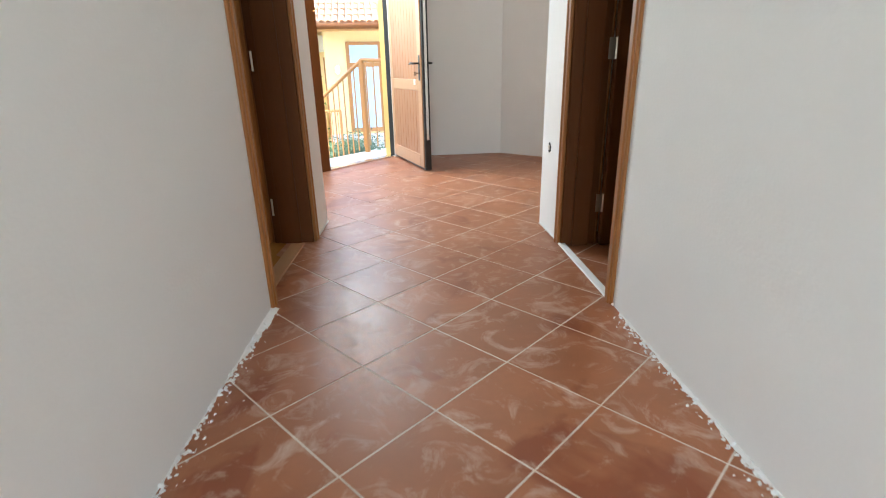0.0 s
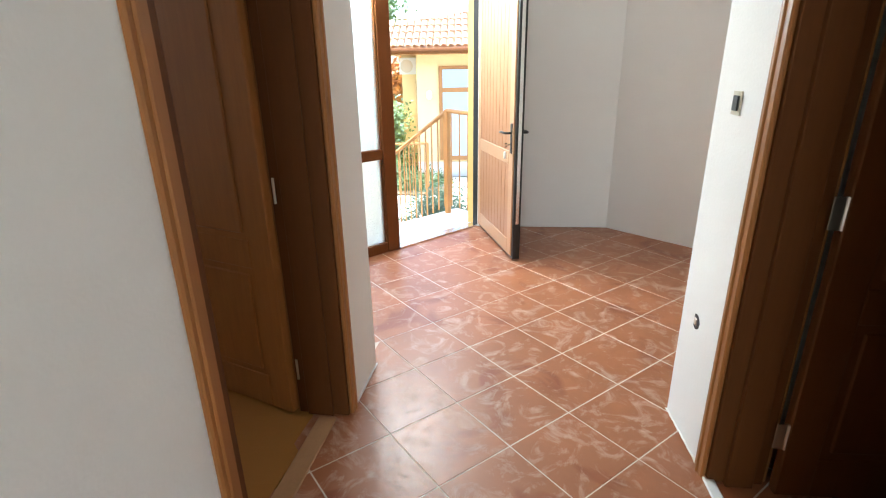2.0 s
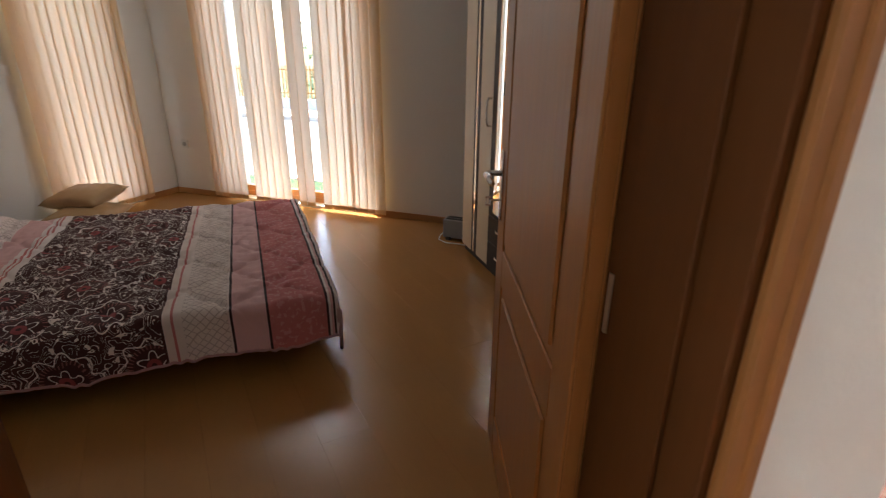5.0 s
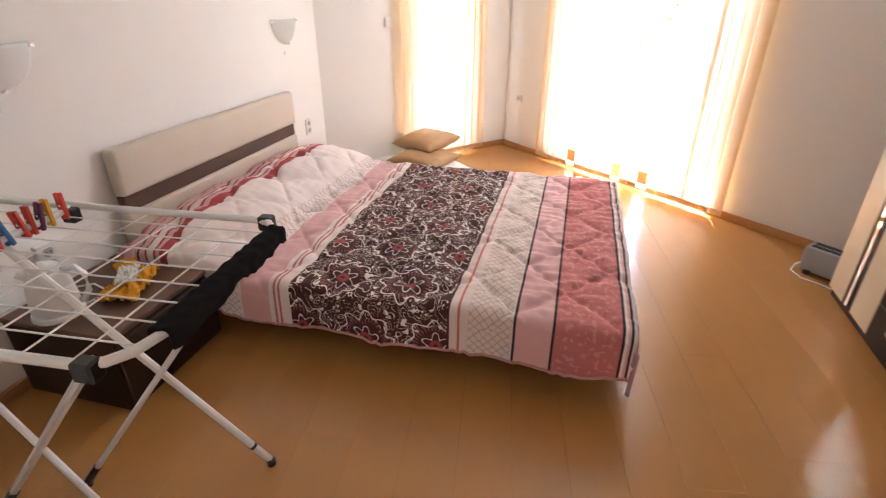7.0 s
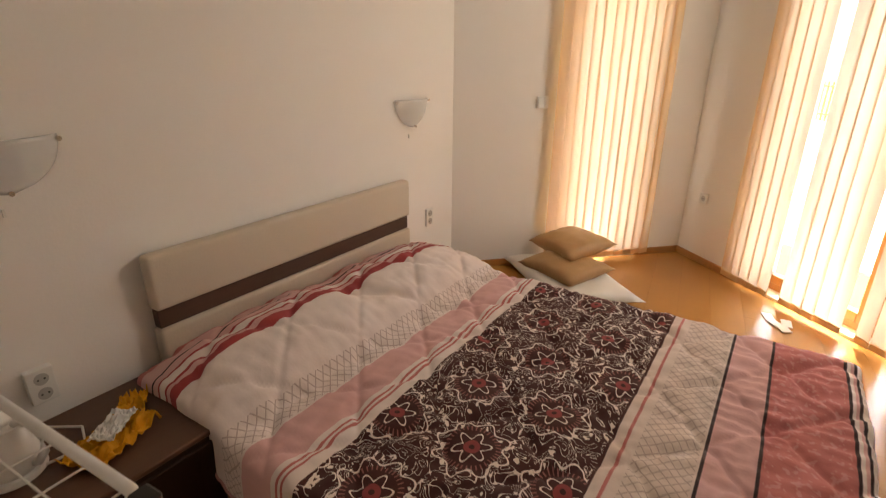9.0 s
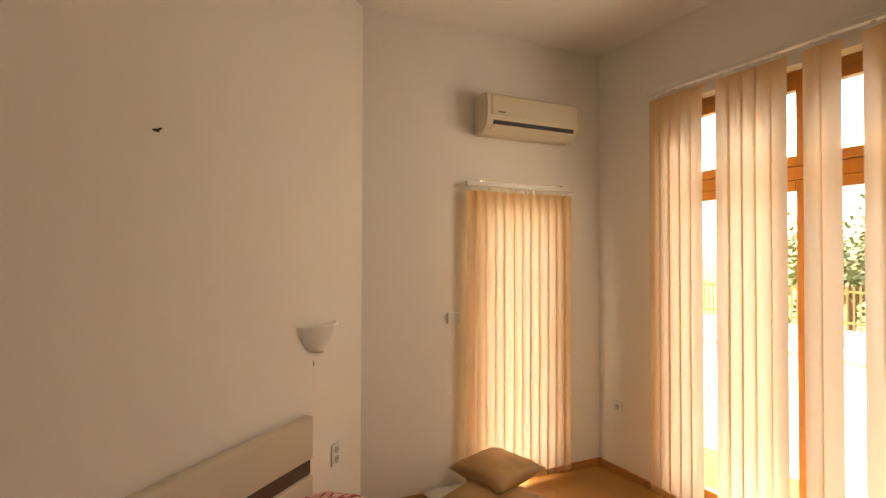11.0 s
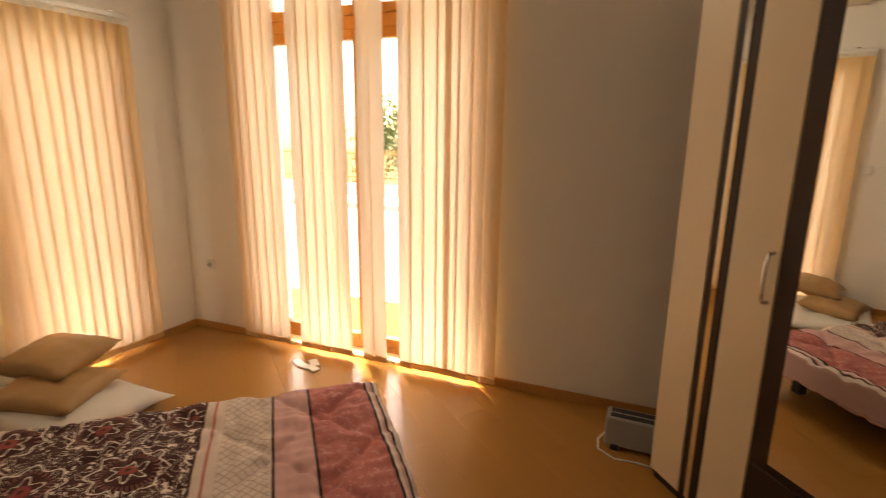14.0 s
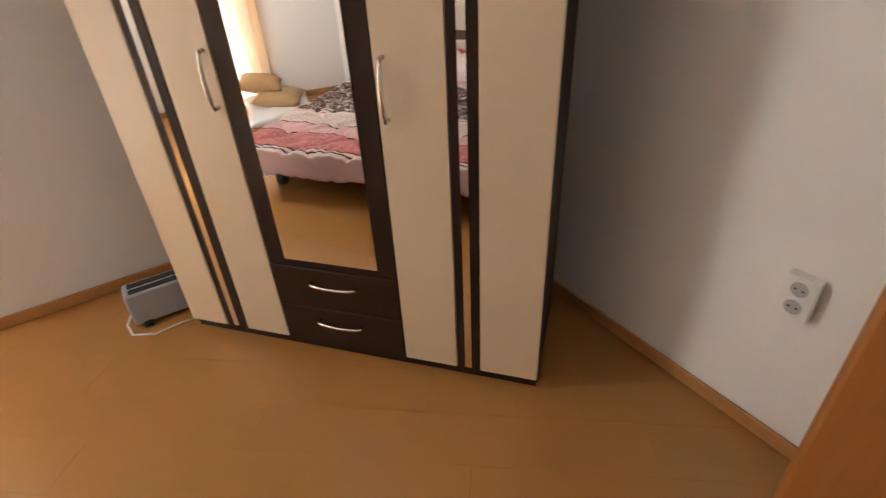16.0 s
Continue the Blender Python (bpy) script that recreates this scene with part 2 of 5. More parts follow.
def fabric_blind():
    """Thin woven cloth that daylight shines through."""
    m = bpy.data.materials.new("blind_cloth")
    m.use_nodes = True
    N, L = m.node_tree.nodes, m.node_tree.links
    N.remove(N["Principled BSDF"])
    co = N.new("ShaderNodeTexCoord")
    mp = N.new("ShaderNodeMapping")
    mp.inputs["Scale"].default_value = (120, 120, 8)
    L.new(co.outputs["Object"], mp.inputs[0])
    n = N.new("ShaderNodeTexNoise")
    n.inputs["Scale"].default_value = 3
    L.new(mp.outputs[0], n.inputs["Vector"])
    hs = N.new("ShaderNodeHueSaturation")
    hs.inputs["Color"].default_value = (0.78, 0.50, 0.23, 1)
    back = N.new("ShaderNodeRGB")
    back.outputs[0].default_value = (0.82, 0.71, 0.59, 1)
    v = N.new("ShaderNodeMath")
    v.operation = "MULTIPLY_ADD"
    v.inputs[1].default_value, v.inputs[2].default_value = 0.2, 0.9
    L.new(n.outputs["Fac"], v.inputs[0]), L.new(v.outputs[0], hs.inputs["Value"])
    di, tr, mx = N.new("ShaderNodeBsdfDiffuse"), N.new("ShaderNodeBsdfTranslucent"), N.new("ShaderNodeMixShader")
    mx.inputs[0].default_value = 0.26
    L.new(hs.outputs[0], di.inputs[0]), L.new(back.outputs[0], tr.inputs[0])
    L.new(di.outputs[0], mx.inputs[1]), L.new(tr.outputs[0], mx.inputs[2])
    L.new(mx.outputs[0], N["Material Output"].inputs[0])
    return m


CLOTH = fabric_blind()


# ---- mesh helpers ----
def finish(name, bm, mat, parent=None, smooth=False):
    bmesh.ops.recalc_face_normals(bm, faces=bm.faces)
    me = bpy.data.meshes.new(name)
    bm.to_mesh(me)
    bm.free()
    me.materials.append(mat)
    if smooth:
        me.polygons.foreach_set("use_smooth", [True] * len(me.polygons))
    ob = new(name, me)
    if parent:
        ob.parent = parent
    return ob


def part(name, bm, mat, parent, label="", smooth=False):
    ob = finish(name, bm, mat, parent, smooth)
    return tagged(ob, label) if label else ob


def thing(name, m, label, category, group=""):
    ob = new(name)
    ob.empty_display_size = 0.1
    ob.matrix_world = m
    return tagged(ob, label, category, group)


def box(x0, x1, y0, y1, z0, z1, bevel=0.0, bm=None, seg=1):
    bm = bm or bmesh.new()
    r = bmesh.ops.create_cube(bm, size=1, matrix=Matrix.LocRotScale(((x0 + x1) / 2, (y0 + y1) / 2, (z0 + z1) / 2), None, (abs(x1 - x0), abs(y1 - y0), abs(z1 - z0))))
    if bevel:
        es = {e for v in r["verts"] for e in v.link_edges}
        bmesh.ops.bevel(bm, geom=list(es), offset=bevel, segments=seg, affect="EDGES", profile=0.6)
    return bm


def prism(poly, z0, z1, bm=None):
    bm = bm or bmesh.new()
    lo = [bm.verts.new((x, y, z0)) for x, y in poly]
    hi = [bm.verts.new((x, y, z1)) for x, y in poly]
    bm.faces.new(lo), bm.faces.new(hi)
    n = len(poly)
    for i in range(n):
        bm.faces.new((lo[i], lo[(i + 1) % n], hi[(i + 1) % n], hi[i]))
    return bm


def tube(points, r, seg=8, bm=None, caps=True):
    """A round bar along a line of points."""
    bm = bm or bmesh.new()
    pts = [Vector(p) for p in points]
    rings = []
    up = Vector((0, 0, 1))
    for i, p in enumerate(pts):
        d = ((pts[min(i + 1, len(pts) - 1)] - p).normalized() + (p - pts[max(i - 1, 0)]).normalized()).normalized()
        a = d.cross(up if abs(d.z) < 0.95 else Vector((1, 0, 0))).normalized()
        b = d.cross(a)
        rings.append([bm.verts.new(p + r * (math.cos(k * math.tau / seg) * a + math.sin(k * math.tau / seg) * b)) for k in range(seg)])
    for q, w in zip(rings, rings[1:]):
        for k in range(seg):
            bm.faces.new((q[k], q[(k + 1) % seg], w[(k + 1) % seg], w[k]))
    if caps:
        bm.faces.new(rings[0]), bm.faces.new(rings[-1])
    return bm


def lathe(profile, seg=24, bm=None, c=(0, 0, 0)):
    bm = bm or bmesh.new()
    rings = [[bm.verts.new((c[0] + r * math.cos(k * math.tau / seg), c[1] + r * math.sin(k * math.tau / seg), c[2] + z)) for k in range(seg)] for r, z in profile]
    for q, w in zip(rings, rings[1:]):
        for k in range(seg):
            bm.faces.new((q[k], q[(k + 1) % seg], w[(k + 1) % seg], w[k]))
    bm.faces.new(rings[0]), bm.faces.new(rings[-1])
    return bm


def along(p, q):
    """A frame at p whose x runs to q on the plan; y is to its left."""
    a = math.degrees(math.atan2(q[1] - p[1], q[0] - p[0]))
    return pose(p[0], p[1], 0, 0, 0, a)


def dist(p, q):
    return math.hypot(q[0] - p[0], q[1] - p[1])


def wall(name, p, q, thick, height, openings=(), mat=PLASTER, before=0.0, after=0.0, base=0.0):
    """A wall whose room face runs from p to q, with its thickness to the right of that way. Openings: from, to, foot, head."""
    bm = bmesh.new()
    n, s = dist(p, q) + after, -before
    for a, b, lo, hi in sorted(openings):
        if a > s + 0.001:
            box(s, a, -thick, 0, base, height, bm=bm)
        if lo > base:
            box(a, b, -thick, 0, base, lo, bm=bm)
        box(a, b, -thick, 0, hi, height, bm=bm)
        s = b
    box(s, n, -thick, 0, base, height, bm=bm)
    ob = finish(name, bm, mat)
    ob.matrix_world = along(p, q)
    return tagged(ob, kind="structure")


# ---- plan ----
BC, NC_, CC, DC, EC = (-5.999, 1.658), (-4.496, 0.370), (-0.679, 0.600), (-0.774, 3.445), (-3.073, 5.418)
LCOR, RCOR, HC = (-0.550, 3.590), (0.844, 3.454), (-1.551, 4.451)
POST, ENTR = (-0.900, 5.342), (-0.331, 6.107)
BAY0, BAY1, BAY2 = (-0.331, 6.077), (0.877, 6.194), (2.784, 4.724)
BED_H, HALL_H = 3.31, 2.75


def left_x(y):
    return -0.474 - 0.033 * (y - 1.30)


def right_x(y):
    return 1.034 - 0.083 * (y - 1.27)

# ---- structure ----
def solid(name, bm, mat):
    return tagged(finish(name, bm, mat), kind="structure")


# bedroom: outer walls with their openings, the headboard wall, the door wall
wall("wall_window", EC, BC, 0.34, BED_H, [(dist(EC, BC) - 2.33, dist(EC, BC) - 0.66, 0.02, 2.74)], PLASTER_BED, after=0.34)
wall("wall_narrow_window", BC, NC_, 0.34, BED_H, [(0.39, 1.17, 0.02, 2.12)], PLASTER_BED, after=0.3)
wall("wall_headboard", NC_, CC, 0.25, BED_H, (), PLASTER_BED, after=0.3)
wall("wall_left_back", (left_x(-2.2) - 0.0, -2.2), (left_x(2.335), 2.335), -0.235, BED_H, (), PLASTER)
solid("wall_partition", prism([(left_x(3.205), 3.205), LCOR, HC, (-3.19, 5.86), EC, DC, (left_x(3.205) - 0.235, 3.205)], 0, BED_H), PLASTER)
solid("wall_over_door", prism([(left_x(2.335), 2.335), (left_x(3.205), 3.205), (left_x(3.205) - 0.235, 3.205), (left_x(2.335) - 0.235, 2.335)], 2.04, BED_H), PLASTER)
# corridor: the other side, with the door to the dark room
wall("wall_right_back", (right_x(2.325), 2.325), (right_x(-2.2), -2.2), -0.2, HALL_H, (), PLASTER)
solid("wall_right_end", prism([(right_x(3.07), 3.07), RCOR, (2.784, 3.454), (2.784, 3.27), (right_x(3.07) + 0.2, 3.27), (right_x(3.07) + 0.2, 3.07)], 0, HALL_H), PLASTER)
solid("wall_over_right_door", prism([(right_x(2.325), 2.325), (right_x(3.07), 3.07), (right_x(3.07) + 0.2, 3.07), (right_x(2.325) + 0.2, 2.325)], 2.04, HALL_H), PLASTER)
wall("wall_corridor_end", (right_x(-2.2) + 0.2, -2.2), (left_x(-2.2) - 0.3, -2.2), -0.2, HALL_H, [(0.45, 1.75, 0.0, 2.1)], PLASTER)
# hall: wall beside the glazed screen, and the faceted bay
wall("wall_entry", POST, HC, 0.3, HALL_H, [(-0.965, 0.78, 0.0, 2.35)], PLASTER, before=0.965)
wall("wall_bay", BAY0, BAY1, -0.28, HALL_H, (), PLASTER, after=0.2)
wall("wall_bay_side", BAY1, BAY2, -0.28, HALL_H, (), PLASTER, after=0.2)
wall("wall_hall_side", BAY2, (2.784, 3.27), -0.2, HALL_H, (), PLASTER)
# the dark room behind the second door, its shade painted black
solid("wall_dark_room", prism([(2.784, 3.27), (2.9, 3.27), (2.9, 1.5), (1.15, 1.5), (1.15, 1.62), (2.784, 1.62)], 0, HALL_H), DARK_ROOM_SHADE)
solid("floor_dark_room", box(1.12, 2.9, 1.5, 3.3, -0.06, -0.004), DARK_ROOM_SHADE)
# ceilings
solid("ceiling_bedroom", prism([(-6.6, 1.6), (-4.6, 0.0), (-0.3, 0.2), (-0.45, 3.5), (-3.1, 6.0)], BED_H, BED_H + 0.2), CEILING)
solid("ceiling_hall", prism([(left_x(-2.2) - 0.005, -2.4), (3.1, -2.4), (3.1, 5.0), (0.9, 6.6), (-0.5, 6.5), (-1.75, 4.5), (LCOR[0] + 0.01, LCOR[1] + 0.02), (left_x(3.2) + 0.005, 3.2)], HALL_H, HALL_H + 0.2), CEILING)
# beds of the floors
solid("floor_hall", prism([(-0.60, -2.4), (1.5, -2.4), (1.22, 3.4), (3.0, 3.4), (3.0, 4.9), (0.9, 6.35), (-0.40, 6.25), (-1.64, 4.5), (-0.60, 3.6)], -0.08, -0.0012), GROUT)
solid("floor_bedroom", prism([BC, NC_, CC, DC, EC], -0.08, -0.010), DARKWOOD)
# unseen eaves added outside over the bedroom windows, cut to block most direct sun
tagged(finish("unseen_eaves", prism([(-7.589, 1.374), (-4.86, -0.97), (-4.2, -0.3), (-6.3, 1.65), (-3.2, 5.70), (-3.556, 6.554)], 3.07, 3.17), RAILWOOD), kind="structure")


def skirting(p, q, cut=()):
    n = dist(p, q)
    s = 0.0
    bm = bmesh.new()
    for a, b in (*cut, (n, n)):
        if a > s + 0.01:
            box(s, a, 0.0, 0.014, 0.0, 0.055, 0.003, bm)
        s = b
    ob = finish("baseboard", bm, SKIRT)
    ob.matrix_world = along(p, q)
    tagged(ob, kind="structure")


nW = dist(EC, BC)
skirting(EC, BC, [(nW - 2.31, nW - 0.68)])
skirting(BC, NC_, [(0.41, 1.15)])
skirting(NC_, CC)
skirting(DC, EC)
skirting(CC, (left_x(2.30) - 0.235, 2.30))


# ---- floors laid piece by piece ----
def clip(poly, planes):
    """Cuts a convex polygon by half planes (a, b, c): a x + b y >= c stays."""
    for a, b, c in planes:
        out = []
        for i, p in enumerate(poly):
            q = poly[(i + 1) % len(poly)]
            dp, dq = a * p[0] + b * p[1] - c, a * q[0] + b * q[1] - c
            if dp >= 0:
                out.append(p)
            if dp * dq < 0:
                k = dp / (dp - dq)
                out.append((p[0] + k * (q[0] - p[0]), p[1] + k * (q[1] - p[1])))
        poly = out
        if len(poly) < 3:
            return []
    return poly


def half(p, q, shift=0.0):
    """The half plane to the left of p to q, moved outwards by shift."""
    n = dist(p, q)
    a, b = -(q[1] - p[1]) / n, (q[0] - p[0]) / n
    return a, b, a * p[0] + b * p[1] - shift


def slab(poly, z0, z1, ease):
    """A flat piece with eased upper edges."""
    cx, cy = sum(p[0] for p in poly) / len(poly), sum(p[1] for p in poly) / len(poly)
    bm = bmesh.new()
    inner = []
    for x, y in poly:
        d = math.hypot(x - cx, y - cy)
        inner.append((cx + (x - cx) * (1 - ease / d), cy + (y - cy) * (1 - ease / d)))
    lo = [bm.verts.new((x, y, z0)) for x, y in poly]
    mid = [bm.verts.new((x, y, z1 - ease * 0.6)) for x, y in poly]
    hi = [bm.verts.new((x, y, z1)) for x, y in inner]
    n = len(poly)
    for i in range(n):
        j = (i + 1) % n
        bm.faces.new((lo[i], lo[j], mid[j], mid[i]))
        bm.faces.new((mid[i], mid[j], hi[j], hi[i]))
    bm.faces.new(hi)
    return bm


def lay_tiles():
    floor = bpy.data.objects["floor_hall"]
    pitch, turn, gap = 0.2485, radians(1.5), 0.0045
    c, s = math.cos(turn), math.sin(turn)
    for i in range(-24, 25):
        for j in range(-24, 25):
            u, v = pitch * (i - j), pitch * (i + j)
            x, y = 0.205 + c * u - s * v, 1.609 + s * u + c * v + pitch
            if not (-2.6 < y < 6.5 and -1.9 < x < 3.0):
                continue
            if y < 3.45 and not (-0.8 < x < 1.5):
                continue
            r = pitch - gap * 0.7
            poly = [(x + c * du - s * dv, y + s * du + c * dv) for du, dv in ((r, 0), (0, r), (-r, 0), (0, -r))]
            cuts = [half(ENTR, POST, 0.015), half(BAY1, BAY0, 0.05), half(BAY2, BAY1, 0.05), (-1, 0, -2.85)]
            if y < 3.45:
                cuts += [(1, 0, -0.70 if 2.3 < y < 3.2 else -0.60), (-1, 0, -1.30 if y > 2.0 else -1.45)]
            else:
                cuts += [half(HC, LCOR, 0.05) if x < 0 else (0, 1, 3.36)]
                if x < 0 and y < 3.7:
                    cuts[-1] = (1, 0, -0.60)
            poly = clip(poly, cuts)
            if len(poly) < 3:
                continue
            bm = slab([(px - x, py - y) for px, py in poly], -0.01, 0.0 + random.uniform(-0.0008, 0.0006), 0.0025)
            ob = part("tile", bm, TILE, floor)
            ob.location = (x, y, 0)


def lay_planks():
    floor = bpy.data.objects["floor_bedroom"]
    room = [BC, NC_, CC, (left_x(2.3) - 0.235, 2.33), (left_x(2.335) - 0.12, 2.335), (left_x(3.2) - 0.12, 3.205), DC, EC]
    cuts = [half(room[i], room[(i + 1) % len(room)], 0.004) for i in (0, 1, 6, 7)] + [(-1, 0, 0.66)]
    a = radians(11)
    c, s = math.cos(a), math.sin(a)
    w, n = 0.193, 1.285
    for row in range(-30, 30):
        shift = (row * 0.437) % 1.0 * n
        for k in range(-5, 6):
            u0, v0 = k * n + shift, row * w
            poly = [(-3 + c * u - s * v, 2.5 + s * u + c * v) for u, v in ((u0, v0), (u0 + n - 0.0004, v0), (u0 + n - 0.0004, v0 + w - 0.0004), (u0, v0 + w - 0.0004))]
            poly = clip(poly, cuts)
            if len(poly) < 3:
                continue
            cx, cy = sum(p[0] for p in poly) / len(poly), sum(p[1] for p in poly) / len(poly)
            pts = [(c * (x - cx) + s * (y - cy), -s * (x - cx) + c * (y - cy)) for x, y in poly]
            ob = part("plank", slab(pts, -0.008, 0.0, 0.0004), PLANK, floor)
            ob.matrix_world = pose(cx, cy, 0, 0, 0, 11)


# ---- door and window joinery ----
def casing(name, m, width, height, depth, mat, label, near=0.035):
    """A door lining with moulded casings on both faces. The frame's x runs along the wall, y into the wall."""
    t = thing(name, m, label, "door frame")
    tagged(t, kind="structure")
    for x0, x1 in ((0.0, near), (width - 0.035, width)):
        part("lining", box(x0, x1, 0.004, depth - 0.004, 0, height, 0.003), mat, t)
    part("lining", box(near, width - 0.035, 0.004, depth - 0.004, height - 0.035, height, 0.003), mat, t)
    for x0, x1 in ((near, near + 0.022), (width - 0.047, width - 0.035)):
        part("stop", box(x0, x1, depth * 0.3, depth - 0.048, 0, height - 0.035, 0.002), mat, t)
    for y0, y1, o in ((-0.014, 0.004, -1), (depth - 0.004, depth + 0.014, 1)):
        for x0, x1 in ((-0.045, 0.022), (width - 0.022, width + 0.045)):
            bm = box(x0, x1, y0, y1, 0, height + 0.045, 0.005)
            xm = x0 + 0.018 if x0 < 0 else x0 + 0.031
            box(xm, xm + 0.018, y0 + o * 0.006, y0 + o * 0.006 + 0.014, 0, height + 0.02, 0.004, bm)
            part("casing", bm, CASING, t)
        part("casing", box(0.022, width - 0.022, y0, y1, height - 0.022, height + 0.045, 0.005), CASING, t)
    return t


def lever(parent, x, y, z, side, mat, key=True, flip=1):
    """A long back plate with a curved lever on one face of a leaf; a lock and key below it."""
    p = part("handle_plate", box(x - 0.019, x + 0.019, y, y + side * 0.006, z - 0.15, z + 0.07, 0.0025), mat, parent)
    part("handle", tube([(x, y, z), (x, y + side * 0.045, z), (x - flip * 0.02, y + side * 0.055, z), (x - flip * 0.07, y + side * 0.055, z + 0.004), (x - flip * 0.125, y + side * 0.05, z - 0.004)], 0.009, 10), mat, parent, smooth=True)
    if key:
        part("key", tube([(x, y, z - 0.085), (x, y + side * 0.035, z - 0.085), (x, y + side * 0.036, z - 0.1), (x, y + side * 0.05, z - 0.1), (x, y + side * 0.05, z - 0.075), (x, y + side * 0.036, z - 0.075)], 0.004, 6), mat, parent)
    return p


def panel_leaf(name, m, width, height, label, mat=DOORLEAF):
    """A leaf with a tall and a short raised panel on each face; x from the hinge, y through the thickness."""
    t = thing(name, m, label, "door")
    tagged(t, kind="structure")
    part("leaf", box(0, width, 0.006, 0.034, 0.01, height, 0.002), mat, t)
    for y0, y1 in ((0.0, 0.008), (0.032, 0.040)):
        for z0, z1 in ((0.01, 0.17), (0.68, 0.80), (height - 0.15, height)):
            part("rail", box(0.115, width - 0.115, y0, y1, z0, z1, 0.003), mat, t)
        for x0, x1 in ((0, 0.115), (width - 0.115, width)):
            part("stile", box(x0, x1, y0, y1, 0.01, height, 0.003), mat, t)
        for z0, z1 in ((0.17, 0.68), (0.80, height - 0.15)):
            part("panel", box(0.143, width - 0.143, y0 - 0.002, y1 + 0.002, z0 + 0.028, z1 - 0.028, 0.0055), mat, t)
    return t


def hinge(m):
    t = thing("hinge", m, "worn steel butt hinge on the door jamb", "hinge")
    part("plate", box(-0.018, 0.018, 0, 0.003, -0.05, 0.05, 0.001), BRASS, t)
    part("knuckle", tube([(0.019, 0.002, -0.05), (0.019, 0.002, 0.05)], 0.007, 8), BRASS, t)


# door to the bedroom, opened into it
DF1 = Matrix.Translation((left_x(2.335), 2.335, 0)) @ pose(0, 0, 0, 0, 0, math.degrees(math.atan2(3.205 - 2.335, left_x(3.205) - left_x(2.335))))
casing("door_frame_1", DF1, dist((left_x(3.205), 3.205), (left_x(2.335), 2.335)), 2.04, 0.235, LINING_AND_SHADE, "brown wooden door lining with moulded casings round the doorway", 0.065)
LEAF1 = panel_leaf("door_1", pose(-0.775, 3.172, 0, 0, 0, 164.3), 0.86, 2.0, "brown panelled wooden door standing open into the bedroom")
lever(LEAF1, 0.81, 0.0, 1.03, -1, CHROME, False)
lever(LEAF1, 0.81, 0.04, 1.03, 1, CHROME, True)
for z in (0.22, 1.01, 1.80):
    hinge(pose(-0.735, 3.168, z, 0, 0, 180))
# door to the dark room, opened away from the corridor
DF2 = Matrix.Translation((right_x(3.07), 3.07, 0)) @ pose(0, 0, 0, 0, 0, math.degrees(math.atan2(2.325 - 3.07, right_x(2.325) - right_x(3.07))))
casing("door_frame_2", DF2, dist((right_x(3.07), 3.07), (right_x(2.325), 2.325)), 2.04, 0.2, LINING_AND_SHADE, "brown wooden door lining with moulded casings round the doorway")
# this leaf's darker tone stands for the shade of its room
LEAF2 = panel_leaf("door_2", pose(right_x(3.07) + 0.215, 3.00, 0, 0, 0, 6), 0.72, 2.0, "brown panelled wooden door standing open into a dark room", LINING_AND_SHADE)
lever(LEAF2, 0.66, 0.0, 1.03, -1, CHROME, False)
for z in (0.25, 1.03, 1.80):
    hinge(pose(right_x(3.07) + 0.195, 3.008, z, 0, 0, 0))
sill = tagged(finish("threshold_right", box(0.01, 0.80, -0.008, 0.03, 0.0, 0.012, 0.003), PLASTER), kind="structure")
sill.matrix_world = DF2
sill = tagged(finish("threshold_left", box(0.035, 0.81, 0.05, 0.13, -0.004, 0.008, 0.003), STILE), kind="structure")
sill.matrix_world = DF1

# entrance screen: posts, side light of rippled glass, and the open leaf
EM = along(POST, ENTR)
SCR = thing("window_entrance", EM, "brown framed entrance screen with a rippled glass side light", "window")
tagged(SCR, kind="structure")
for x0, x1, w in ((-0.121, 0.0, OAK), (-0.78, -0.70, OAK)):
    part("post", box(x0, x1, 0.0, 0.07, 0, 2.35, 0.004), BROWN, SCR)
part("head", box(-0.70, 0.965, 0.0, 0.07, 2.28, 2.35, 0.004), BROWN, SCR)
for z0, z1 in ((0.0, 0.085), (0.775, 0.855), (2.20, 2.28)):
    part("rail", box(-0.70, -0.121, 0.004, 0.066, z0, z1, 0.004), BROWN, SCR)
for z0, z1 in ((0.075, 0.785), (0.845, 2.21)):
    g = part("pane", box(-0.705, -0.116, 0.030, 0.036, z0, z1), FROST, SCR, "rippled frosted glass")
    g.visible_shadow = False
for x0, x1, z0, z1 in ((-0.121, -0.133, 0.085, 0.775), (-0.121, -0.133, 0.855, 2.2)):
    part("glazing_bead", box(x0, x1, 0.012, 0.058, z0, z1, 0.002), BROWN, SCR)
part("post", box(0.955, 0.985, 0.0, 0.07, 0, 2.35, 0.003), BLACK, SCR, "black rubber door seal post")
part("threshold", box(0.0, 0.955, -0.01, 0.085, -0.004, 0.014, 0.003), CHROME, SCR, "aluminium threshold")
part("reveal", box(0.988, 1.10, 0.074, 0.17, -0.3, 2.6, 0.004), YELLOW, SCR, "yellow rendered outer reveal")

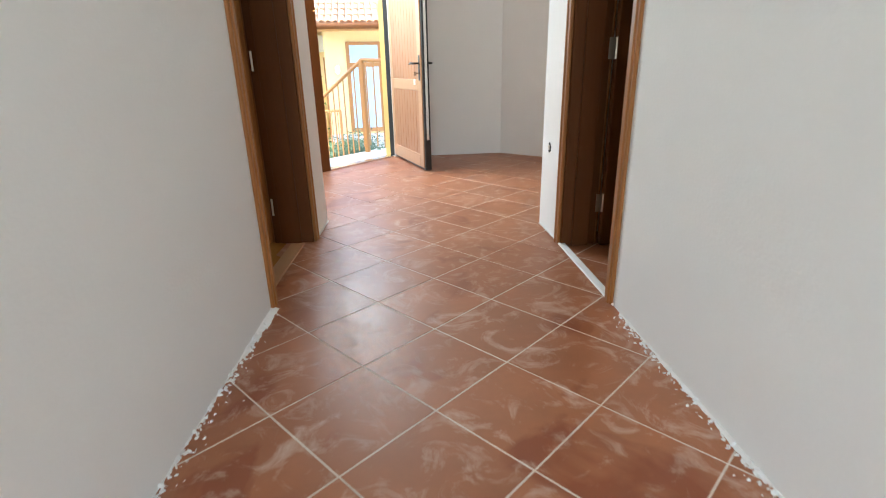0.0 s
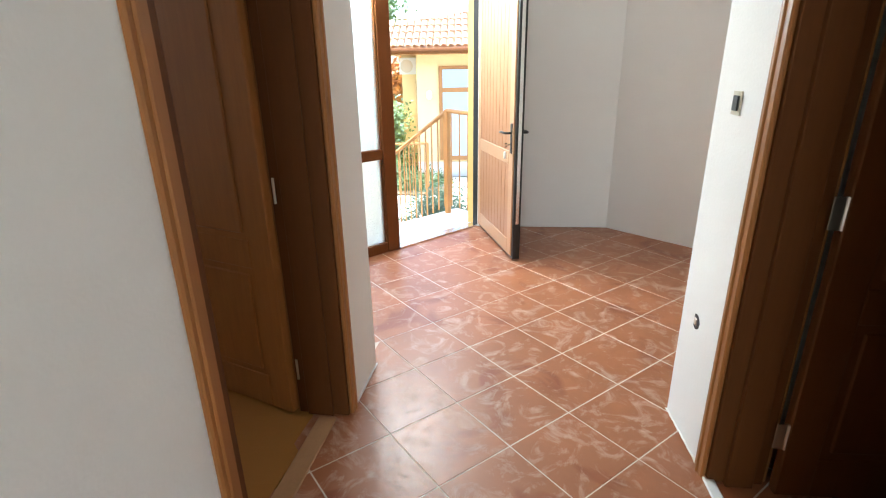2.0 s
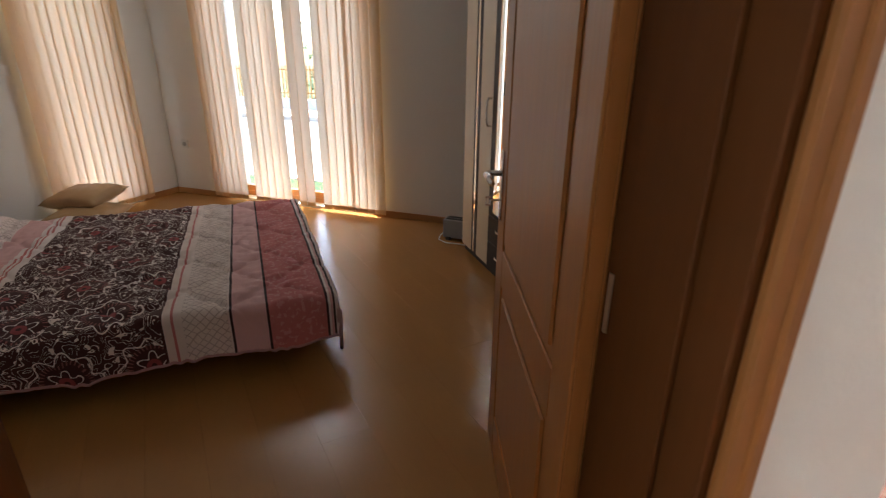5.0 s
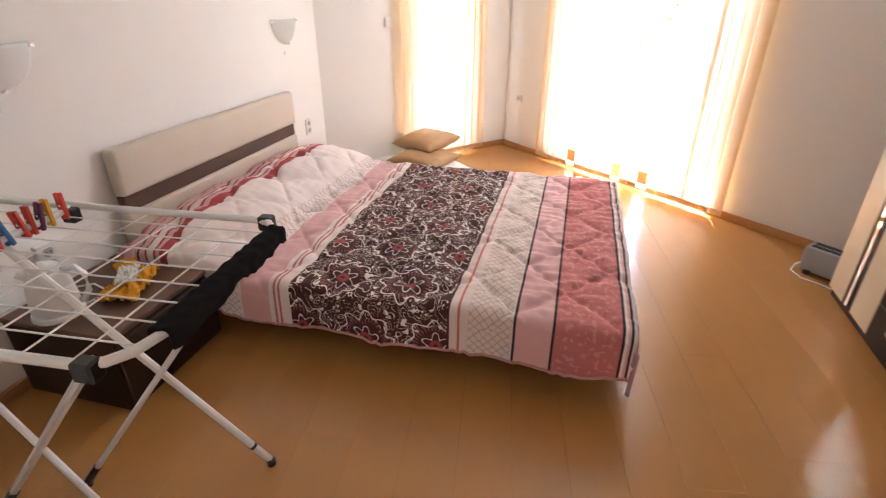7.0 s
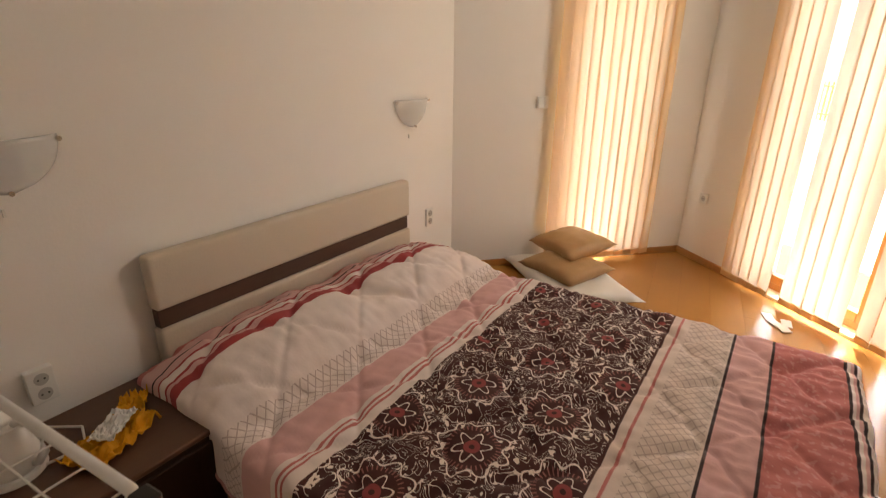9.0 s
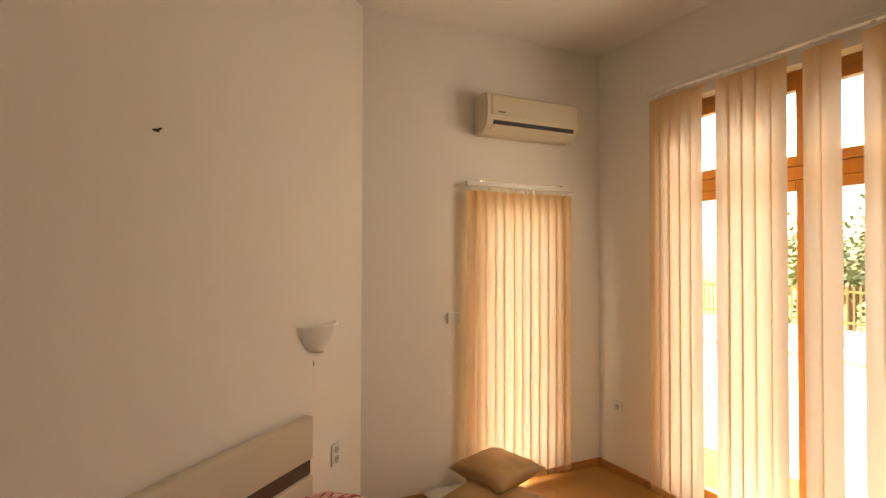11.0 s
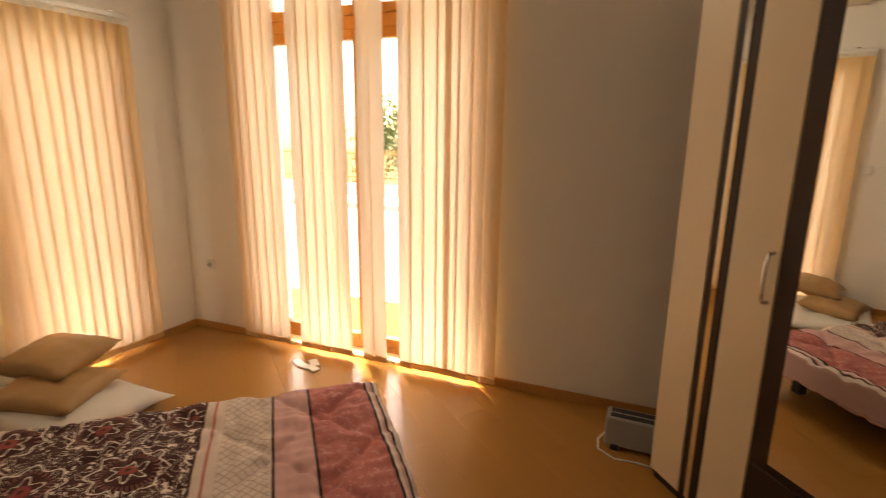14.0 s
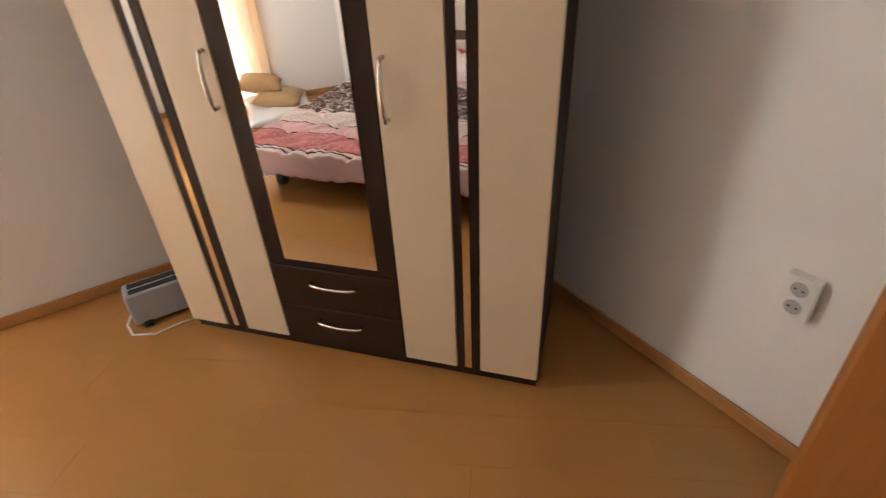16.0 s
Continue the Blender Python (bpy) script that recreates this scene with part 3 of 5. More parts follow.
ED = thing("door_entrance", along(ENTR, (0.057, 5.176)) @ pose(0, 0, 0), "wood-grain panelled entrance door standing open", "door")
tagged(ED, kind="structure")
EW = 1.0
part("leaf", box(0.0, EW, 0.004, 0.062, 0.012, 2.28, 0.003), BLACK, ED, "dark door edge")
for y0, y1 in ((-0.006, 0.010), (0.056, 0.070)):
    for z0, z1 in ((0.03, 0.15), (0.745, 0.845), (2.15, 2.27)):
        part("rail", box(0.105, EW - 0.125, y0, y1, z0, z1, 0.004), STILE, ED)
    for x0, x1 in ((0.01, 0.105), (EW - 0.125, EW - 0.03)):
        part("stile", box(x0, x1, y0, y1, 0.03, 2.27, 0.004), STILE, ED)
    for z0, z1 in ((0.15, 0.745), (0.845, 2.15)):
        nb = 9
        wv = (EW - 0.23) / nb
        for k in range(nb):
            part("board", box(0.105 + k * wv + 0.001, 0.105 + (k + 1) * wv - 0.001, y0 + 0.004, y1 - 0.004, z0, z1, 0.003), LEAFWOOD, ED)
for side, y in ((-1, -0.006), (1, 0.07)):
    lever(ED, EW - 0.07, y, 0.985, side, BLACK, side < 0)
part("strike_strip", box(EW - 0.002, EW + 0.002, 0.02, 0.045, 0.3, 1.9), CHROME, ED)
part("key_tag", box(EW - 0.082, EW - 0.058, -0.062, -0.05, 0.80, 0.85, 0.003), WHITE, ED, "white key tag")


def big_window(name, m, width, height, depth, split, transom, label, mullion=True):
    """A framed glazed door pair with fixed lights above. x along the wall, y outwards."""
    t = thing(name, m, label, "window")
    tagged(t, kind="structure")
    for x0, x1 in ((0, 0.055), (width - 0.055, width)):
        part("window_frame", box(x0, x1, depth, depth + 0.07, 0, height, 0.004), OAK, t)
    for z0, z1 in ((0, 0.05), (height - 0.055, height)):
        part("window_frame", box(0.055, width - 0.055, depth, depth + 0.07, z0, z1, 0.004), OAK, t)
    bays = [(0.055, split - 0.03), (split + 0.03, width - 0.055)] if mullion else [(0.055, width - 0.055)]
    if mullion:
        part("mullion", box(split - 0.03, split + 0.03, depth, depth + 0.07, 0.05, height - 0.055, 0.004), OAK, t)
    for a, b in bays:
        zs = [0.05, height - 0.055]
        if transom:
            part("transom", box(a, b, depth, depth + 0.07, transom - 0.04, transom + 0.04, 0.004), OAK, t)
            zs = [0.05, transom - 0.04, transom + 0.04, height - 0.055]
        for z0, z1 in zip(zs[::2], zs[1::2]):
            bm = box(a + 0.002, a + 0.05, depth - 0.012, depth + 0.05, z0 + 0.002, z1 - 0.002, 0.004)
            box(b - 0.05, b - 0.002, depth - 0.012, depth + 0.05, z0 + 0.002, z1 - 0.002, 0.004, bm)
            box(a + 0.05, b - 0.05, depth - 0.012, depth + 0.05, z0 + 0.002, z0 + 0.06, 0.004, bm)
            box(a + 0.05, b - 0.05, depth - 0.012, depth + 0.05, z1 - 0.06, z1 - 0.002, 0.004, bm)
            s = part("sash", bm, OAK, t)
            g = part("pane", box(a + 0.045, b - 0.045, depth + 0.016, depth + 0.022, z0 + 0.055, z1 - 0.055), GLASS, s)
            g.visible_shadow = False
    return t


WIN1 = big_window("window_1", along(BC, EC) @ pose(0.66, 0, 0.02), 1.67, 2.72, 0.10, 0.86, 2.13, "honey brown timber French window with fixed lights above")
part("handle", tube([(0.905, 0.085, 0.98), (0.905, 0.045, 0.98), (0.905, 0.04, 1.0), (0.905, 0.04, 1.11)], 0.009, 8), BLACK, WIN1, "black window handle", True)
WIN2 = big_window("window_2", along(NC_, BC) @ pose(dist(BC, NC_) - 1.17, 0, 0.02), 0.78, 2.10, 0.10, 0.4, None, "narrow honey brown timber window down to the floor", False)


# ---- blinds ----
def vane(w, h, lean):
    """One slat of cloth with a slight curl, hanging from z = h to 0."""
    bm = bmesh.new()
    nx, nz = 4, 10
    g = []
    for i in range(nz + 1):
        z = h * i / nz
        ang = lean + 0.07 * math.sin(i * 0.5 + lean * 40) * (1 - i / nz)
        g.append([bm.verts.new(((k / nx - 0.5) * w * math.cos(ang), (k / nx - 0.5) * w * math.sin(ang) + 0.005 * (1 - (2 * k / nx - 1) ** 2), z)) for k in range(nx + 1)])
    for i in range(nz):
        for k in range(nx):
            bm.faces.new((g[i][k], g[i][k + 1], g[i + 1][k + 1], g[i + 1][k]))
    return bm


def blind(m, length, height, foot, slats, lean, label):
    t = thing("vertical_blind", m, label, "blind")
    top = foot + height
    part("head_rail", box(0, length, -0.022, 0.022, top + 0.03, top + 0.062, 0.004), WHITE, t, "white metal head rail")
    for x in (0.12, length - 0.12):
        part("bracket", box(x - 0.015, x + 0.015, -0.01, 0.064, top + 0.062, top + 0.074, 0.002), CHROME, t)
    for k, x in enumerate(slats):
        ang = lean + random.uniform(-0.10, 0.10)
        v = part("vane", vane(0.098, height, ang), CLOTH, t, smooth=True)
        v.location = (x, random.uniform(-0.006, 0.006), foot)
        h = part("hem", box(-0.046, 0.046, -0.003, 0.003, 0.002, 0.040, 0.001), CLOTH, v)
        h.rotation_euler = (0, 0, ang)
        part("hanger", box(-0.012, 0.012, -0.003, 0.003, height, height + 0.032), WHITE, v)
    part("chain", tube([(0.03, 0.03, top), (0.03, 0.05, top - 0.9), (0.025, 0.05, 0.4), (0.04, 0.04, top - 0.9)], 0.0022, 5), WHITE, t)
    return t


big = [0.60, 0.685, 0.765, 0.845, 0.925, 1.105, 1.185, 1.265, 1.345, 1.43, 1.60, 1.69, 1.875, 1.955, 2.035, 2.115, 2.165, 2.245, 2.32, 2.415]
blind(along(BC, EC) @ pose(0.545, -0.065, 0), 1.93, 2.75, 0.03, [x - 0.545 for x in big], -0.15, "cream orange cloth vertical blind hanging before the tall French window")
blind(along(NC_, BC) @ pose(dist(BC, NC_) - 1.25, -0.065, 0), 0.93, 2.105, 0.035, [0.05 + 0.0755 * k for k in range(12)], 0.22, "cream orange cloth vertical blind hanging before the narrow window")

# ---- bedroom things ----
def bow(parent, name, p, q, out, r=0.006, mat=CHROME):
    """An arched pull between two points, standing out along a vector."""
    p, q, o = Vector(p), Vector(q), Vector(out)
    pts = [p, p + o * 0.6] + [p.lerp(q, k / 8) + o * (0.75 + 0.25 * math.sin(math.pi * k / 8)) for k in range(1, 8)] + [q + o * 0.6, q]
    return part(name, tube(pts, r, 8), mat, parent, smooth=True)


def wardrobe():
    """Five bays: two cream doors either side of a mirrored bay with two drawers. x along the front, y back."""
    t = thing("wardrobe", along((-3.533, 3.958), (-2.094, 3.972)), "cream and dark brown wardrobe with a central mirror and two drawers", "wardrobe")
    W, D, H = 1.44, 0.50, 2.10
    part("plinth", box(0.004, W - 0.004, 0.022, D, 0.0, 0.045, 0.002), DARKWOOD, t)
    for x0, x1 in ((0.0, 0.018), (W - 0.018, W)):
        part("side_panel", box(x0, x1, 0.02, D, 0.02, H - 0.02, 0.002), DARKWOOD, t)
    part("back_panel", box(0.018, W - 0.018, D - 0.008, D, 0.045, H - 0.02), DARKWOOD, t)
    part("top", box(-0.012, W + 0.012, -0.012, D, H - 0.02, H, 0.003), DARKWOOD, t, "dark brown top board")
    part("carcass_front", box(0.018, W - 0.018, 0.022, 0.034, 0.045, H - 0.02), DARKWOOD, t)

    def door(x0, x1, z0=0.05, z1=H - 0.025, mat=CREAM, name="door"):
        return part(name, box(x0, x1, 0.0, 0.019, z0, z1, 0.0025), mat, t)
    # cream leaves, with a dark and a mirror strip between each pair
    a, b, c, d, e, f = 0.175, 0.272, 0.462, 0.959, 1.156, 1.240
    door(0.0, a)
    dl = door(b, c)
    dr = door(d, e)
    door(f, W)
    for x0, x1 in ((a + 0.002, b - 0.002), (e + 0.002, f - 0.002)):
        s = door(x0, x1, mat=DARKWOOD, name="strip")
        xm = (x0 + x1) / 2
        part("mirror_strip", box(xm - 0.012, xm + 0.012, -0.003, 0.001, 0.06, H - 0.035), MIRROR, s, "narrow mirror strip")
    bow(dl, "handle", (c - 0.022, 0, 0.965), (c - 0.022, 0, 1.13), (0, -0.032, 0), 0.007)
    bow(dr, "handle", (d + 0.028, 0, 0.955), (d + 0.028, 0, 1.12), (0, -0.032, 0), 0.007)
    # mirrored bay
    m = door(c + 0.002, d - 0.002, 0.405, H - 0.025, DARKWOOD, "mirror_door")
    part("mirror", box(0.537, 0.891, -0.004, 0.001, 0.435, H - 0.07, 0.001), MIRROR, m, "tall mirror")
    for z0, z1 in ((0.05, 0.222), (0.226, 0.401)):
        dd = door(c + 0.002, d - 0.002, z0, z1, DARKWOOD, "drawer")
        zc = (z0 + z1) / 2 + 0.03
        bow(dd, "handle", ((c + d) / 2 - 0.085, 0, zc), ((c + d) / 2 + 0.085, 0, zc), (0, -0.03, 0), 0.006)
    return t


wardrobe()


def heater():
    t = thing("heater", along((-3.865, 3.955), (-3.68, 4.18)) @ pose(0, 0, 0), "small grey convector heater on the floor beside the wardrobe", "heater")
    part("body", box(0.0, 0.36, -0.115, 0.0, 0.015, 0.165, 0.012, seg=3), material("heater_grey", (0.40, 0.40, 0.41), 0.5, vary=0.03, bump=0.01), t)
    for k in range(2):
        part("grille", box(0.02, 0.34, -0.10 + 0.05 * k, -0.065 + 0.05 * k, 0.159, 0.168, 0.003), GREYDARK, t)
    for k in range(7):
        part("fin", box(0.03 + 0.043 * k, 0.034 + 0.043 * k, -0.1, -0.015, 0.161, 0.170), BLACK, t)
    for x in (0.05, 0.31):
        part("foot", box(x - 0.02, x + 0.02, -0.13, 0.01, 0.0, 0.025, 0.004), BLACK, t)
    part("cable", tube([(0.0, -0.06, 0.05), (-0.03, -0.09, 0.02), (-0.02, -0.15, 0.006), (0.06, -0.20, 0.005), (0.16, -0.19, 0.005), (0.26, -0.20, 0.005)], 0.004, 6), WHITE, t, "white cable", True)


heater()

BEDM = pose(-3.12, 0.462, 0, 0, 0, 3.0)


def cushion_mesh(w, d, h, puff=0.35, nx=18, ny=18, pinch=0.12, seed=0):
    """A stuffed cushion with pinched corners and creases."""
    bm = bmesh.new()
    lay = {}
    for s in (1, -1):
        for i in range(nx + 1):
            for j in range(ny + 1):
                u, v = 2 * i / nx - 1, 2 * j / ny - 1
                edge = max(abs(u), abs(v)) > 0.999
                if s < 0 and edge:
                    lay[s, i, j] = lay[1, i, j]
                    continue
                k = (1 - u * u) * (1 - v * v)
                f = 1 - pinch * ((1 - u * u) * (v * v) ** 2 + (1 - v * v) * (u * u) ** 2)
                z = s * h / 2 * k ** puff
                z += 0.012 * noise.noise(Vector((u * 3 + seed, v * 3, s * 2))) * k ** 0.3 * s
                z += 0.006 * noise.noise(Vector((u * 9 + seed, v * 7, s * 5))) * k ** 0.3
                lay[s, i, j] = bm.verts.new((u * w / 2 * f, v * d / 2 * f, z))
        for i in range(nx):
            for j in range(ny):
                q = [lay[s, i, j], lay[s, i + 1, j], lay[s, i + 1, j + 1], lay[s, i, j + 1]]
                bm.faces.new(q if s > 0 else q[::-1])
    return bm


def quilt_material():
    """Printed cotton: bands across the bed, a scrolled dark field, lattice and flowered panels."""
    m = bpy.data.materials.new("printed_quilt")
    m.use_nodes = True
    N, L = m.node_tree.nodes, m.node_tree.links
    b = N["Principled BSDF"]
    b.inputs["Roughness"].default_value = 0.8
    b.inputs["Sheen Weight"].default_value = 0.04
    uv = N.new("ShaderNodeUVMap")
    uv.uv_map = "cloth"
    sep = N.new("ShaderNodeSeparateXYZ")
    L.new(uv.outputs[0], sep.inputs[0])
    ramp = N.new("ShaderNodeValToRGB")
    ramp.color_ramp.interpolation = "CONSTANT"
    pink, pale, red, rose = (0.68, 0.40, 0.39, 1), (0.78, 0.68, 0.65, 1), (0.38, 0.05, 0.055, 1), (0.52, 0.16, 0.15, 1)
    brown, cream, ink = (0.058, 0.011, 0.009, 1), (0.72, 0.60, 0.54, 1), (0.030, 0.009, 0.011, 1)
    mauve = (0.50, 0.33, 0.32, 1)
    bands = [(0.0, rose), (0.10, pink), (0.18, ink), (0.187, pink), (0.225, red), (0.235, pale), (0.26, red), (0.275, pink), (0.30, red), (0.34, pale),
             (0.56, ink), (0.568, pale), (0.70, pink), (0.84, pale), (0.862, rose), (0.872, pale), (0.888, rose), (0.896, pale), (0.935, brown),
             (1.66, cream), (1.69, rose), (1.70, cream), (1.73, ink), (1.738, cream), (1.92, ink), (1.93, pink), (2.068, ink), (2.080, rose)]
    tail = [(2.325, ink), (2.337, pale), (2.347, pink), (2.362, ink), (2.370, pale), (2.392, mauve)]
    span = 2.75
    els = ramp.color_ramp.elements
    els[0].position, els[0].color = 0.0, bands[0][1]
    els[1].position, els[1].color = bands[1][0] / span, bands[1][1]
    for p, c in bands[2:]:
        e = els.new(p / span)
        e.color = c
    dv = N.new("ShaderNodeMath")
    dv.operation = "DIVIDE"
    dv.inputs[1].default_value = span
    L.new(sep.outputs["Y"], dv.inputs[0])
    L.new(dv.outputs[0], ramp.inputs[0])
    ramp2 = N.new("ShaderNodeValToRGB")
    ramp2.color_ramp.interpolation = "CONSTANT"
    e2 = ramp2.color_ramp.elements
    e2[0].position, e2[0].color = 0.0, rose
    e2[1].position, e2[1].color = tail[0][0] / span, tail[0][1]
    for p, c in tail[1:]:
        e = e2.new(p / span)
        e.color = c
    L.new(dv.outputs[0], ramp2.inputs[0])

    def math_node(op, a, c=None, d=None):
        n = N.new("ShaderNodeMath")
        n.operation = op
        for k, v in enumerate((a, c, d)):
            if v is None:
                continue
            if isinstance(v, (int, float)):
                n.inputs[k].default_value = v
            else:
                L.new(v, n.inputs[k])
        return n.outputs[0]

    def mix(f, a, c):
        n = N.new("ShaderNodeMix")
        n.data_type = "RGBA"
        for s, v in ((n.inputs["Factor"], f), (n.inputs["A"], a), (n.inputs["B"], c)):
            if isinstance(v, (tuple, float)):
                s.default_value = v
            else:
                L.new(v, s)
        return n.outputs["Result"]

    def band(lo, hi):
        return math_node("MULTIPLY", math_node("GREATER_THAN", sep.outputs["Y"], lo), math_node("LESS_THAN", sep.outputs["Y"], hi))
    base = mix(math_node("GREATER_THAN", sep.outputs["Y"], 2.2), ramp.outputs[0], ramp2.outputs[0])
    # flower medallions in a half-drop grid, with curling tendrils between them
    cell = 0.31
    cu = math_node("DIVIDE", sep.outputs["X"], cell)
    drop = math_node("MULTIPLY", math_node("MODULO", math_node("ABSOLUTE", math_node("FLOOR", cu)), 2.0), 0.5)
    cv = math_node("ADD", math_node("DIVIDE", math_node("SUBTRACT", sep.outputs["Y"], 0.99), cell), drop)
    lu = math_node("SUBTRACT", math_node("FRACT", cu), 0.5)
    lv = math_node("SUBTRACT", math_node("FRACT", cv), 0.5)
    rad = math_node("SQRT", math_node("ADD", math_node("MULTIPLY", lu, lu), math_node("MULTIPLY", lv, lv)))
    ang = math_node("ARCTAN2", lv, lu)

    def ring(r0, lobes, depth, width):
        edge = math_node("MULTIPLY_ADD", math_node("COSINE", math_node("MULTIPLY", ang, float(lobes))), depth, r0)
        return math_node("LESS_THAN", math_node("ABSOLUTE", math_node("SUBTRACT", rad, edge)), width)
    petals = math_node("MAXIMUM", ring(0.16, 6, 0.05, 0.011), ring(0.37, 8, 0.05, 0.011))
    rays = math_node("MULTIPLY", math_node("GREATER_THAN", math_node("COSINE", math_node("MULTIPLY", ang, 36.0)), 0.55),
                     math_node("MULTIPLY", math_node("GREATER_THAN", rad, 0.25), math_node("LESS_THAN", rad, 0.31)))
    sc = N.new("ShaderNodeTexNoise")
    sc.inputs["Scale"].default_value, sc.inputs["Detail"].default_value, sc.inputs["Distortion"].default_value = 15.0, 0.0, 1.8
    L.new(uv.outputs[0], sc.inputs["Vector"])
    saw = math_node("ABSOLUTE", math_node("SUBTRACT", math_node("FRACT", math_node("MULTIPLY", sc.outputs["Fac"], 5.0)), 0.5))
    dots = N.new("ShaderNodeTexNoise")
    dots.inputs["Scale"].default_value, dots.inputs["Detail"].default_value = 26, 1
    L.new(uv.outputs[0], dots.inputs["Vector"])
    line = math_node("MULTIPLY", math_node("LESS_THAN", saw, 0.07), math_node("GREATER_THAN", dots.outputs["Fac"], 0.36))
    leaf = math_node("GREATER_THAN", dots.outputs["Fac"], 0.67)
    tendril = math_node("MULTIPLY", math_node("MAXIMUM", line, leaf), math_node("GREATER_THAN", rad, 0.30))
    field = band(0.945, 1.655)
    scroll = math_node("MULTIPLY", math_node("MAXIMUM", petals, tendril), field)
    heart = math_node("MULTIPLY", math_node("MULTIPLY", math_node("LESS_THAN", rad, 0.09), math_node("GREATER_THAN", rad, 0.03)), field)
    col = mix(math_node("MULTIPLY", rays, field), base, (0.32, 0.12, 0.11, 1))
    col = mix(heart, col, (0.30, 0.05, 0.052, 1))
    col = mix(scroll, col, (0.84, 0.74, 0.69, 1))
    # lattice
    u45 = math_node("ADD", sep.outputs["X"], sep.outputs["Y"])
    v45 = math_node("SUBTRACT", sep.outputs["X"], sep.outputs["Y"])
    lat = math_node("MAXIMUM", math_node("LESS_THAN", math_node("FRACT", math_node("MULTIPLY", u45, 26)), 0.16), math_node("LESS_THAN", math_node("FRACT", math_node("MULTIPLY", v45, 26)), 0.16))
    lm = math_node("MAXIMUM", math_node("MULTIPLY", lat, band(1.74, 1.915)), math_node("MULTIPLY", lat, band(0.60, 0.70)))
    col = mix(math_node("MULTIPLY", lm, 0.55), col, (0.30, 0.20, 0.17, 1))
    # small flowers on the rose and pink panels
    fl = N.new("ShaderNodeTexNoise")
    fl.inputs["Scale"].default_value, fl.inputs["Detail"].default_value = 42, 3
    L.new(uv.outputs[0], fl.inputs["Vector"])
    fm = math_node("MULTIPLY", math_node("GREATER_THAN", fl.outputs["Fac"], 0.57), band(2.09, 2.32))
    col = mix(math_node("MULTIPLY", fm, 0.5), col, (0.66, 0.36, 0.34, 1))
    L.new(col, b.inputs["Base Color"])
    bp = N.new("ShaderNodeBump")
    bp.inputs["Strength"].default_value, bp.inputs["Distance"].default_value = 0.25, 0.004
    we = N.new("ShaderNodeTexNoise")
    we.inputs["Scale"].default_value = 60
    L.new(uv.outputs[0], we.inputs["Vector"])
    L.new(we.outputs["Fac"], bp.inputs["Height"]), L.new(bp.outputs[0], b.inputs["Normal"])
    return m


